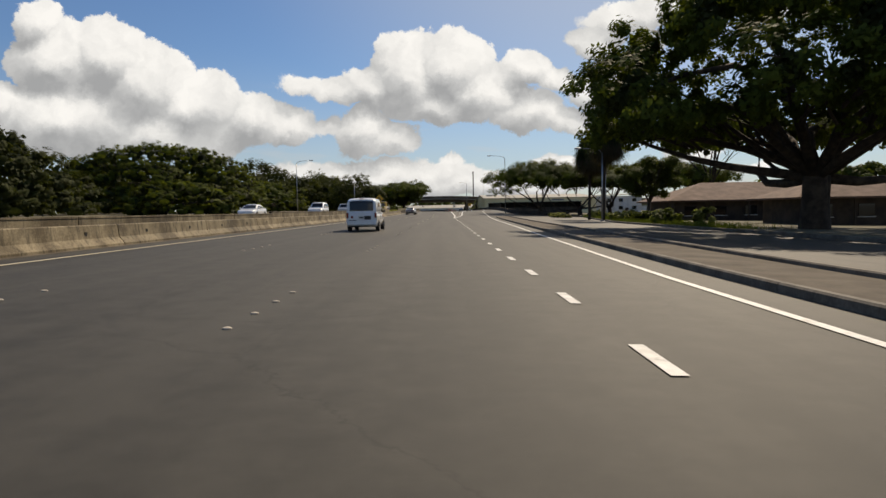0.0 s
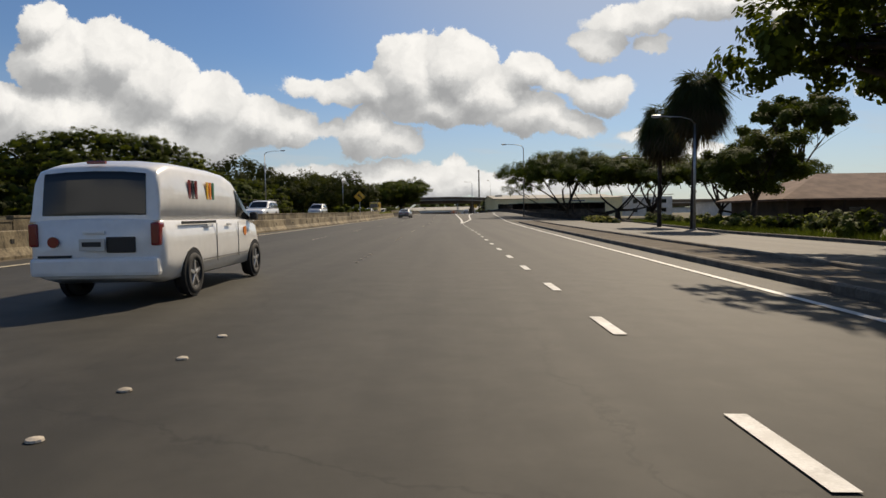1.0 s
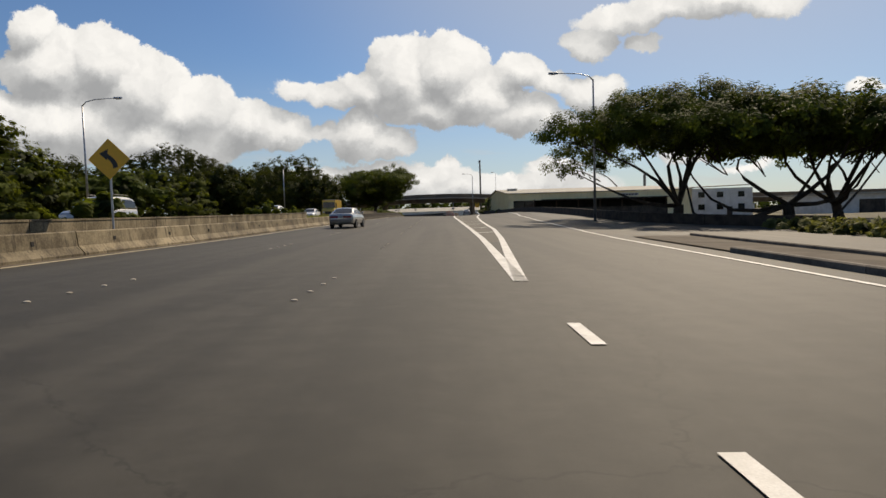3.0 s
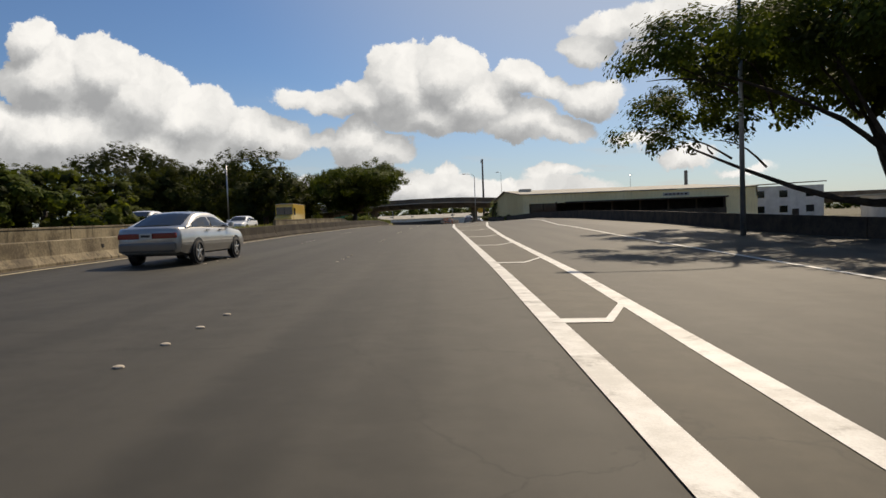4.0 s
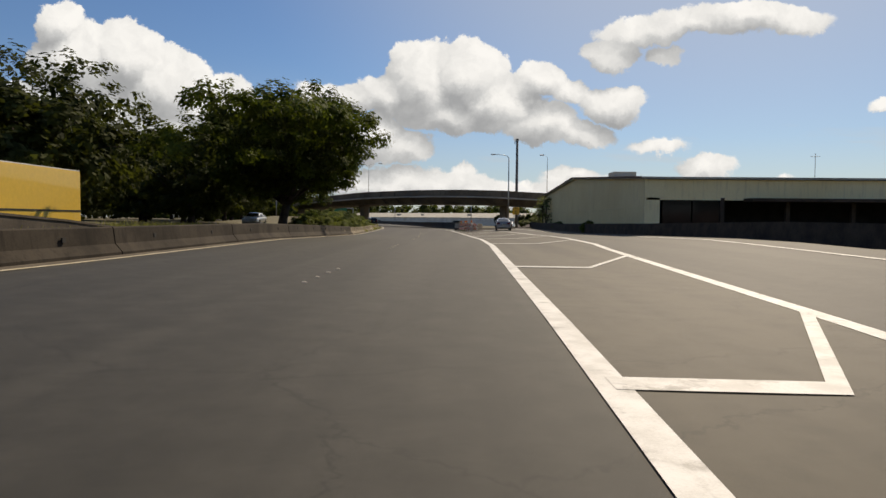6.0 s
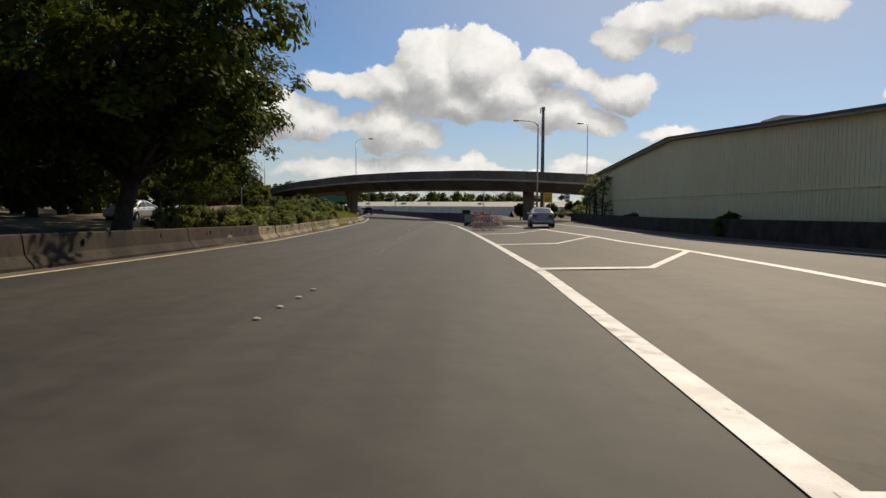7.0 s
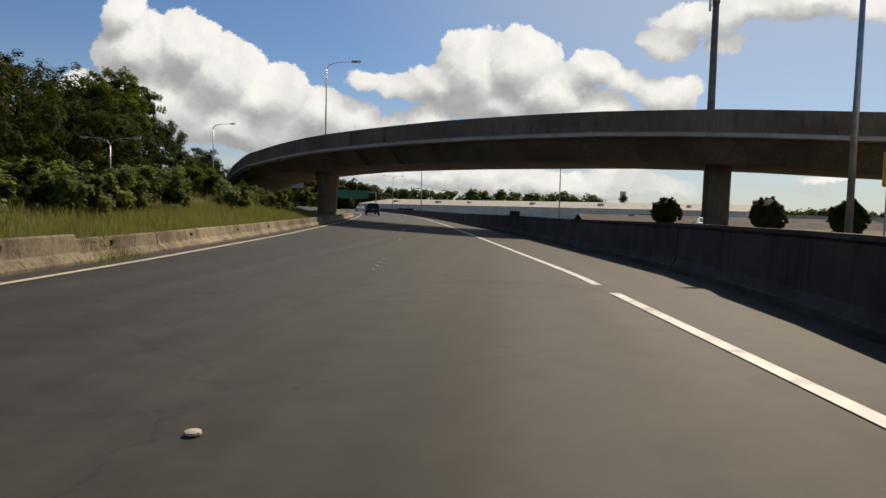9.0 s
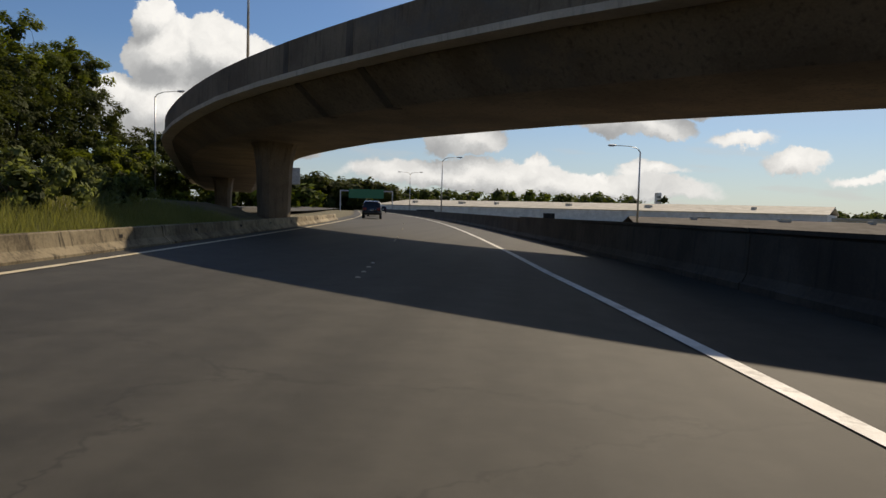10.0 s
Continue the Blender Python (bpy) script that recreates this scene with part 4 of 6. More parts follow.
def papaya(base, height, r, label):
    """A slender bare stem with a few large lobed leaves on long stalks."""
    t = thing("papaya_tree", Matrix.Translation(base), label, "tree", "slender trees at the warehouse corner")
    lean = Vector((RNG.uniform(-.3, .3), RNG.uniform(-.3, .3), 0))
    g = Geo().tube([(0, 0, -.3), (lean.x * .3, lean.y * .3, height * .5), (lean.x, lean.y, height)], [.09, .07, .045], 7)
    v = []
    for i in range(30):
        az, el = i * 2.4 + RNG.uniform(-.3, .3), radians(RNG.uniform(-35, 60))
        d = np.array([math.cos(az) * math.cos(el), math.sin(az) * math.cos(el), math.sin(el)])
        z0 = height * RNG.uniform(.55, 1.0) if i % 3 == 0 else height
        root = np.array([lean.x * z0 / height, lean.y * z0 / height, z0])
        hub = root + d * r * RNG.uniform(.45, .8)
        g.tube([tuple(root), tuple(hub)], [.014, .008], 4)
        side = np.cross(d, [0, 0, 1.0])
        side /= np.linalg.norm(side)
        for j in range(7):
            a = radians(-100 + 200 * j / 6)
            f = d * math.cos(a) + side * math.sin(a)
            tip = hub + f * r * RNG.uniform(.3, .45) - np.array([0, 0, r * RNG.uniform(.08, .22)])
            w = np.cross(f, [0, 0, 1.0]) * r * .07
            mid = hub * .45 + tip * .55
            v.append([hub, mid - w, tip, mid + w])
    part("stem", g, BARK, t, smooth=True)
    quads("leaves", np.array(v), LEAF_SHRUB, t)
    return t


for x, y, h, r in ((13.3, 250.2, 4.2, 1.3), (13.2, 251.8, 3.6, 1.2), (13.3, 253.4, 4.4, 1.3), (13.25, 255.2, 3.0, 1.2), (13.2, 256.8, 3.6, 1.2), (13.3, 249.6, 2.2, 1.0)):
    papaya((x, y, rz(y, 13)), h - .8, r * .8, "slender ragged tree with lobed leaves against the warehouse wall")


def feather_palm(base, r, label):
    """A trunkless palm of arching feathered fronds."""
    t = thing("feather_palm", Matrix.Translation(base), label, "palm")
    part("trunk", Geo().tube([(0, 0, -.2), (0, 0, .5)], [.2, .14], 8), BARK, t)
    for i in range(16):
        az, up = i * 2.4, RNG.uniform(.5, 1.3)
        pts = [Vector((math.cos(az) * r * s, math.sin(az) * r * s, .4 + r * (up * s - up * .8 * s * s))) for s in np.linspace(0, 1, 9)]
        v = []
        for a, b in zip(pts, pts[1:]):
            f = (b - a).normalized()
            side = Vector((-math.sin(az), math.cos(az), 0))
            for k in (0, .33, .66):
                p = a.lerp(b, k)
                for s in (-1, 1):
                    tip = p + side * s * r * .22 + f * r * .12 - Vector((0, 0, r * .10))
                    v.append([p, p + f * .05, tip, tip - f * .02])
        fr = quads("frond", np.array([[tuple(q) for q in w] for w in v]), LEAF_SHRUB, t)
        part("stalk", Geo().tube([tuple(p) for p in pts], [.025] * 8 + [.006], 5), LEAF_SHRUB, fr)
    return t


feather_palm((13.6, 261.5, rz(261, 13)), 2.7, "low arching feather palm at the warehouse corner")
feather_palm((15.5, 259.8, rz(261, 13)), 2.2, "low arching feather palm at the warehouse corner")


# ------------------------------------------------------------------ bushes, grass, bank
def bush(name, base, r, h, count, mat, label, leaf=0.14, group=""):
    t = thing(name, Matrix.Translation(base), label, "bush", group)
    blobs = ball_heap(r, r, h, 7, int(abs(base[0] * 7 + base[1] * 13)), 0.0)
    g = Geo()
    for _ in range(5):
        limb(g, (0, 0, -0.1), (RNG.uniform(-r, r) * .5, RNG.uniform(-r, r) * .5, h * 0.6), 0.04, 0.012, sides=5)
    part("stems", g, BARK, t)
    c, rr, o = clumps(blobs, 6.0, 0.16, 0.34, -0.9)
    crown = quads("leaves", leaves(c, rr, int(count * .7), leaf * 1.15, out=o, soft=.3), mat, t)
    quads("shaded_inner_leaves", leaves([q[:3] for q in blobs], [min(q[3:]) * .7 for q in blobs], 200, leaf * 1.8, 0.3), LEAF_CORE_SHADE, crown)
    return t


def blades(name, spots, h, width, mat, label):
    """Upright grass blades, one mesh of stuff."""
    p = np.array(spots)
    n = len(p)
    a = RNG.uniform(0, 2 * math.pi, n)
    hh = h * RNG.uniform(0.5, 1.25, n)
    w = np.stack([np.cos(a), np.sin(a), np.zeros(n)], 1) * width
    lean = np.stack([RNG.normal(size=n), RNG.normal(size=n), np.zeros(n)], 1) * (hh * 0.28)[:, None]
    top = p + lean + np.stack([np.zeros(n), np.zeros(n), hh], 1)
    ob = quads(name, np.stack([p - w, p + w, top + w * .25, top - w * .25], 1), mat)
    return tagged(ob, label, "grass", kind="stuff")


# planted bank on the left between the barrier and the opposite carriageway, from y = 205 on
BANK_TOP = table([(196, 0.0), (221, 0.1), (226, 0.35), (235, 0.4), (255, 0.7), (270, 1.1), (285, 1.4), (310, 1.0)])


def bank_z(y, x):
    d = (BARRIER(y) + rx(y) - 0.35) - x
    return rz(y, x) + BANK_TOP(y) * min(1, max(0, d) / 5.5) - 0.05


setting(strip("bank", 196, 312, lambda y: BARRIER(y) - 19, lambda y: BARRIER(y) - 0.32, EARTH, across=10, step=3, zfun=bank_z), "grassy earth bank behind the low barrier", "bank")
_sp = []
for _ in range(46000):
    y = RNG.uniform(254, 302)
    x = BARRIER(y) + rx(y) - 0.4 - abs(RNG.normal(0, 2.2)) * min(1, (y - 246) / 16) - 0.1
    _sp.append((x, y, bank_z(y, x)))
blades("tall_grass", _sp, 0.40, 0.009, LEAF_GRASS, "dry yellow-green tall grass on the bank")
for k in range(45):
    y = 224.5 + k * 1.1
    for row in (0, 1):
        x = BARRIER(y) + rx(y) - (RNG.uniform(0.9, 1.5) if row == 0 else RNG.uniform(2.8, 5.5)) - max(0, min(y - 249, 14)) * 0.21
        if y > 262 and RNG.uniform() < (y - 258) / 26:
            continue
        bush("shrub", (x, y, bank_z(y, x) - 0.05), RNG.uniform(0.8, 1.25), RNG.uniform(0.85, 1.3) + row * .15, 2100, (LEAF_SHRUB, LEAF_SHRUB, LEAF_BRIGHT, LEAF_SHRUB, LEAF)[k % 5], "leafy grey-green shrub on the bank above the barrier", 0.075, "shrubs on the bank")
for k, (y, d) in enumerate(((262, 5.0), (266, 6.5), (271, 4.2), (274, 5.2), (277, 6.0), (283, 3.4), (287, 4.2), (291, 3.0), (296, 3.5), (255, 9), (261, 10), (268, 9.5), (275, 10.5), (283, 9), (264, 4.2), (267, 5.0), (269, 4.0), (272, 6.4), (276, 4.4), (279, 5.4), (281, 7.0), (285, 5.8), (289, 6.4), (293, 5.4), (258, 6.0), (260, 4.0), (271, 8.0), (278, 8.4), (287, 8.6), (265, 8.0), (257, 4.0), (297, 5.5))):
    x = BARRIER(y) + rx(y) - d
    bush("shrub", (x, y, bank_z(y, x) - 0.05), 1.2, 1.4 + .4 * (d > 8), 2100, LEAF_SHRUB if k % 3 else LEAF, "leafy grey-green shrub standing in the tall grass", 0.08, "shrubs in the grass")
# bushes and grass in the widening median
for x, y, r, h in ((-16.5, 146, 2.2, 2.0), (-17.5, 160, 1.8, 1.5), (-12.8, 108, 1.4, 1.8), (-15, 152, 1.5, 1.1)):
    bush("shrub", (x, y, rz(y) + 0.05), r, h, 2600, LEAF_BRIGHT, "bright green shrub in the median", 0.15)
setting(strip("median", 112, 200, lambda y: BARRIER(y) - 6.8, lambda y: BARRIER(y) - 0.25, EARTH, up=0.28, across=4, zfun=lambda y, x: rz(y)), "grassy median between the two carriageways", "verge")
_sp = [(BARRIER(y) + rx(y) - RNG.uniform(0.5, 6.5), y, rz(y) + 0.26) for y in RNG.uniform(118, 200, 9000)]
blades("median_grass", _sp, 0.3, 0.02, LEAF_GRASS, "short yellow-green grass in the median")
_sp = []
for _c, _w, _n in ((247.2, .9, 420), (249.4, .5, 160), (256.3, .7, 260), (234.5, .5, 140), (240.2, .4, 120), (262.5, .6, 160)):
    for _ in range(_n):
        y = _c + RNG.normal(0, _w)
        x = BARRIER(y) + rx(y) + RNG.uniform(-.25, .5)
        _sp.append((x, y, rz(y, x) + (RNG.uniform(.1, .5) if x < BARRIER(y) + rx(y) + .15 else 0)))
blades("barrier_weeds", _sp, .24, .012, LEAF_GRASS, "scrubby weeds growing over and below the low barrier")
# the right side: hedge, weeds and yard in front of the low house
setting(strip("yard", -60, 150, lambda y: 18.5 + max(0, y - 70) * 0.12, lambda y: 80, EARTH, up=0.06, across=3, zfun=lambda y, x: rz(y)), "dry grass yard beside the frontage road", "yard")
_k = thing("kerb", Matrix(), "weathered concrete kerb along the yard", "kerb", kind="structure")
for _y in stations(0, 118, 3.05):
    sweep("kerb_stone", _y, _y + 3.03, lambda y: 18.4 + max(0, y - 70) * 0.12, KERB_SHAPE, KERB, 3.1, _k)
_sp = [(19.2 + max(0, y - 70) * 0.12 + abs(RNG.normal(0, 2.0)), y, rz(y) + 0.04) for y in RNG.uniform(44, 112, 9000)]
blades("weeds", _sp, 0.4, 0.016, LEAF, "uncut green weeds along the kerb")
for k, y in enumerate(np.arange(56, 106, 3.1)):
    x = 21 + max(0, y - 70) * 0.12 + RNG.uniform(-.6, 1.6)
    bush("shrub", (x, float(y), rz(y) + 0.02), RNG.uniform(.9, 1.4), RNG.uniform(.9, 1.7), 1300, (LEAF_SHRUB, LEAF, LEAF_BRIGHT)[k % 3], "low green shrub in the yard", 0.12, "yard shrubs")
for k, y in enumerate(np.arange(106, 124, 1.9)):
    x = 19.6 + (y - 106) * 0.12 + RNG.uniform(-.3, .3)
    bush("hedge", (x, float(y), rz(y) - 0.25), 1.5, 0.85, 2400, LEAF_GRASS, "low clipped green hedge beside the frontage road", 0.11, "hedge beside the frontage road")
# round clipped shrubs beyond the ramp
for x, y, q in ((11.0, 302.0, 1.3), (14.8, 292.2, 1.25), (18.5, 290, 1.25), (22.4, 288, 1.7), (27.5, 289, 2.1), (32.5, 288, 2.2)):
    t = thing("ball_shrub", Matrix.Translation((x, y, 0.75)), "dark clipped ball-shaped shrub beyond the ramp", "bush", "ball shrubs beyond the ramp")
    zc = 1.55 + (q - 1.15) * .5
    c, rr, o = clumps([(0, 0, zc, q * .9, q * .9, q * .95)], 60, 0.08, 0.16, -0.95)
    part("stem", Geo().tube([(0, 0, -0.9), (0, 0, 1.5)], [0.09, 0.07]), BARK, t)
    crown = quads("leaves", leaves(c, rr, int(4200 * q), 0.08, out=o, soft=.4), LEAF_DARK if q < 1.5 else LEAF, t)
    part("shaded_inner_leaves", core([(0, 0, zc, q * .9, q * .9, q * .95)], 0.9), LEAF_CORE_SHADE, crown)
for x, y, r, h in ((13.0, 262, 1.6, 2.0), (15.5, 264, 2.2, 2.6), (18, 262.5, 2.2, 3.0), (13.3, 224, 0.5, .9), (13.3, 241, .45, .7)):
    bush("shrub", (x, y, rz(y, min(x, 14))), r, h, 2600, LEAF, "overgrown shrub at the warehouse corner", 0.16)
_sp = [(GORE_L(y) + rx(y) + RNG.uniform(1.0, 2.0), y, rz(y, GORE_L(y) + rx(y) + 1.5) - 0.01) for y in RNG.uniform(246, 251, 900)]
blades("nose_weeds", _sp, 0.12, 0.008, LEAF, "weeds on the dirt behind the barricades")
def mound_z(y, x):
    d = x - GORE_L(y) - rx(y) - 0.9
    e = (6.4 if y < 247 else 6.0) - (x - rx(y))
    return rz(y, x) + 0.46 * min(1, max(0, (y - 246.5) / 4.5)) * min(1, max(0, d / .7)) * min(1, max(0, e / 1.1)) * (1 + .14 * noise.noise(Vector((x * .9, y * .9, 0))))


setting(strip("gore_dirt", 244.5, 254.5, lambda y: GORE_L(y) + 0.9, lambda y: 6.4 if y < 247 else 6.0, CINDER, up=0.02, across=14, step=.8, zfun=mound_z), "brown dirt on the gore nose", "verge")


# ------------------------------------------------------------------ lamps and poles
def street_lamp(base, height, arm, label, thick=0.11, both=False, face=-1):
    """A tapered steel pole with a bent arm towards the road."""
    t = thing("street_lamp", Matrix.Translation(base), label, "street lamp", "street lamps")
    part("pole", Geo().tube([(0, 0, 0), (0, 0, height * .5), (0, 0, height - 0.5)], [thick, thick * .8, thick * .6], 10), GALV, t, smooth=True)
    part("base_plate", Geo().box(-.2, .2, -.2, .2, -0.15, 0.06, bev=0.02), GALV, t)
    for s in ((face, -face) if both else (face,)):
        pts = [(0, 0, height - 0.55), (s * arm * .12, 0, height - 0.2), (s * arm * .4, 0, height), (s * arm, 0, height + 0.08)]
        a = part("arm", Geo().tube(pts, [thick * .55, thick * .45, thick * .36, thick * .3], 8), GALV, t, smooth=True)
        x = s * arm
        rows = [[(x + s * u, v * w, height + 0.06 + z) for v, z in ((-1, 0), (-.8, .08), (0, .12), (.8, .08), (1, 0), (.6, -.06), (-.6, -.06))] for u, w in ((-0.1, .05), (0.05, .14), (0.45, .16), (0.68, .08))]
        h = part("luminaire", Geo().rings(rows), GALV, t)
        part("lens", Geo().box(min(x + s * .1, x + s * .55), max(x + s * .1, x + s * .55), -.1, .1, height - 0.04, height + 0.02, bev=.02), LAMP_CLEAR, h)
    return t


street_lamp((13.4, 137.0, rz(137) + 0.1), 12.3, 3.0, "tall galvanised street lamp beside the frontage road")
street_lamp((29.8, 117.7, rz(117)), 8.9, 4.4, "galvanised street lamp among the rain trees")
street_lamp((19.1, 77.0, rz(77)), 8.6, 2.6, "galvanised street lamp in front of the palms")
street_lamp((-32, 143, rz(143) + 0.2), 11.2, 3.0, "galvanised street lamp beyond the opposite carriageway", face=1)
street_lamp((-26.5, 196, rz(196) + 0.2), 8.6, 2.4, "galvanised street lamp beneath the dark trees", face=1)
street_lamp((10.5, 274.2, 1.1), 12.0, 2.3, "tall galvanised street lamp before the overpass", 0.13)
street_lamp((-36.8, 305.1, rz(303)), 6.2, 2.2, "double-armed street lamp beyond the bank", both=True)
street_lamp((-43.8, 341, 0.3), 12.2, 2.6, "tall street lamp on the far carriageway", face=1)
street_lamp((6.2, 341.5, 0.6), 8.2, 2.4, "street lamp behind the freeway wall")
street_lamp((-17.6, 376, 0.4), 9.4, 2.4, "street lamp beside the far road", face=1)
street_lamp((-35, 445, 0.4), 11, 2.6, "distant double-armed street lamp", both=True)
for x, y, z, phi in ((-16.6, 303.0, 13.5, -133), (18.1, 282.5, 14.2, -106)):
    street_lamp((x, y + 0.1, TOP(phi) - 0.1), z - TOP(phi), 2.2 if x < 0 else 0.7, "thin street lamp on the overpass parapet", 0.062, face=1 if x < 0 else -1)
t = thing("utility_pole", Matrix.Translation((14.8, 304.5, 0.75)), "tall dark steel pole behind the overpass", "pole")
part("shaft", Geo().tube([(0, 0, 0), (0, 0, 9), (0, 0, 18.6)], [0.34, 0.3, 0.25], 12), POLE_DARK, t, smooth=True)
part("cap", Geo().tube([(0, 0, 18.5), (0, 0, 19.0), (0, 0, 19.05)], [0.3, 0.3, 0.1], 12), POLE_DARK, t)
part("antenna", Geo().box(-.55, -.38, -.06, .06, 17.9, 18.9, bev=.02), GALV, t)
part("antenna_bracket", Geo().box(-.4, -.2, -.03, .03, 18.3, 18.4), GALV, t)


# ------------------------------------------------------------------ signs
def letters(text, size, mat, parent, m, name="lettering"):
    cu = bpy.data.curves.new(name, "FONT")
    cu.body, cu.size, cu.extrude, cu.align_x, cu.align_y = text, size, 0.004, "CENTER", "CENTER"
    tmp = bpy.data.objects.new(name, cu)
    me = bpy.data.meshes.new_from_object(tmp)
    bpy.data.objects.remove(tmp)
    me.materials.append(mat)
    ob = new(name, me)
    ob.parent, ob.matrix_basis = parent, m
    return ob


FACING = pose(0, 0, 0, 90, 0, 0)         # flat drawing turned upright, to be read from -y


def plate(pts, thick=0.006):
    return Geo().rings([[(u, thick / 2, v) for u, v in pts], [(u, -thick / 2, v) for u, v in pts]])


t = thing("speed_sign", Matrix.Translation((11.7, 273.5, 1.06)), "yellow advisory ramp speed sign on two steel posts", "road sign")
for s in (-.36, .36):
    part("post", Geo().tube([(s, 0.04, -0.9), (s, 0.04, 3.3)], 0.03), GALV, t)
p = part("panel", plate([(-.52, 2.2), (.52, 2.2), (.56, 2.24), (.56, 3.36), (.52, 3.4), (-.52, 3.4), (-.56, 3.36), (-.56, 2.24)]), SIGN_YELLOW, t)
letters("35", 0.62, BLACK, p, Matrix.Translation((0, -0.008, 2.62)) @ FACING, "numerals")
letters("RAMP", 0.23, BLACK, p, Matrix.Translation((0, -0.008, 3.18)) @ FACING, "lettering")
part("divider", Geo().box(-.5, .5, -.012, -.006, 3.05, 3.065), BLACK, p)
for k in range(3):
    part("letter_bar", Geo().box(-.20 + k * .15, -.10 + k * .15, -.012, -.006, 2.29, 2.37), BLACK, p)
part("border", Geo().rings([[(u * s, -0.006, 2.8 + (v - 2.8) * s) for u, v in ((-.52, 2.24), (.52, 2.24), (.52, 3.36), (-.52, 3.36))] for s in (1.0, 0.97)], cap=False), BLACK, p)

t = thing("curve_sign", Matrix.Translation((-10.05, 103.8, rz(103))), "yellow diamond warning sign with a black left-turning arrow", "road sign")
part("post", Geo().tube([(0, 0.04, -0.1), (0, 0.04, 3.2)], 0.035), GALV, t)
p = part("panel", plate([(0, 2.25), (.62, 2.86), (.66, 2.9), (.62, 2.94), (0, 3.55), (-.62, 2.94), (-.66, 2.9), (-.62, 2.86)]), SIGN_YELLOW, t)
part("arrow_shaft", Geo().rings([[(.20 - .3 * s * s - w, -.008, 2.6 + .42 * s), (.20 - .3 * s * s + w, -.008, 2.6 + .42 * s + w * .6)] for s, w in [(i / 8, .075) for i in range(9)]], closed=False), BLACK, p)
part("arrow_head", Geo().add([(-.02, -.009, 3.22), (-.30, -.009, 3.08), (-.06, -.009, 2.86)], [(0, 1, 2)]), BLACK, p)
# far overhead sign gantry beyond the overpass
t = thing("sign_gantry", Matrix.Translation((-58, 490, 0.3)), "distant green overhead sign on a steel gantry", "road sign")
for x in (-9, 9):
    part("gantry_post", Geo().tube([(x, 0, 0), (x, 0, 7)], 0.2), GALV, t)
part("gantry_beam", Geo().tube([(-9, 0, 6.8), (9, 0, 6.8)], 0.22), GALV, t)
part("green_panel", plate([(-6, 4.4), (6, 4.4), (6, 7.4), (-6, 7.4)], 0.1), SIGN_GREEN, t, at=Matrix.Translation((0, -0.3, 0)))
t = thing("sign_gantry", Matrix.Translation((-51.6, 397, -0.9)) @ Matrix.Scale(1.45, 4), "roadside sign seen from its grey back", "road sign")
part("gantry_post", Geo().tube([(-2.6, 0, 0), (-2.6, 0, 6.2)], 0.14), GALV, t)
for z in (4.6, 5.7):
    part("gantry_beam", Geo().tube([(-2.6, 0, z), (2.2, 0, z)], 0.08), GALV, t)
part("sign_back", plate([(-.2, 4.2), (2.6, 4.2), (2.6, 6.4), (-.2, 6.4)], 0.06), GALV, t, at=Matrix.Translation((0, -0.2, 0)))


# ------------------------------------------------------------------ barricades on the gore nose
def barricade(x, y, turn, label):
    t = thing("barricade", pose(x, y, rz(y, x), 0, 0, turn), label, "barricade", "barricades on the gore nose")
    for side in (-1, 1):
        for fb in (-1, 1):
            part("leg", Geo().tube([(side * .36, fb * .30, 0), (side * .33, fb * .03, 1.05)], 0.022, 6), BAR_WHITE, t)
    for fb in (-1, 1):
        for z0, z1 in ((.72, 1.02), (.30, .55)):
            s = 1 - z0 / 1.1
            yy = fb * (.30 * s + .04)
            b = part("board", Geo().box(-.46, .46, yy - .012, yy + .012, z0, z1, bev=.004), BAR_WHITE, t)
            h = z1 - z0
            for k in range(4):
                u = -.46 + k * .23 + .02
                q = [(max(-.455, min(.455, u + a)), yy - .016, z) for a, z in ((0, z0 + .004), (.11, z0 + .004), (.11 - h * .8, z1 - .004), (-h * .8, z1 - .004))]
                q2 = [(a, yy + .016, z) for a, _, z in q]
                part("stripe", Geo().add(q, [(0, 1, 2, 3)]).add(q2, [(3, 2, 1, 0)]), BAR_ORANGE, b)
    l = part("warning_lamp", Geo().tube([(-.3, 0, 1.02), (-.3, 0, 1.12)], .06, 8), SIGN_YELLOW, t)
    part("lamp_lens", Geo().tube([(-.3, -.05, 1.22), (-.3, .05, 1.22)], .10, 14), AMBER, l)


for x, y, a in ((2.55, 241.2, 24), (3.15, 240.8, -28), (2.95, 242.2, 42), (3.75, 241.4, -16)):
    barricade(x, y, a, "folding barricade with orange and white diagonal stripes and an amber lamp")


# ------------------------------------------------------------------ vehicles
def paint(name, color, rough=0.3, metal=0.2):
    return plain(name, color, rough, metal, 0.5, 0.8)


WHITE_PAINT, SILVER, BLUE_SILVER = paint("white_car_paint", (0.84, 0.84, 0.82), 0.3, 0.0), paint("silver_car_paint", (0.50, 0.49, 0.46), 0.3, 0.6), paint("grey_blue_car_paint", (0.33, 0.335, 0.345), 0.3, 0.4)
DARK_PAINT, YELLOW_PAINT, LOWER = paint("dark_blue_car_paint", (0.012, 0.014, 0.022), 0.2, 0.3), paint("yellow_truck_paint", (0.72, 0.46, 0.06), 0.4, 0.0), paint("grey_lower_paint", (0.13, 0.125, 0.115), 0.35, 0.4)


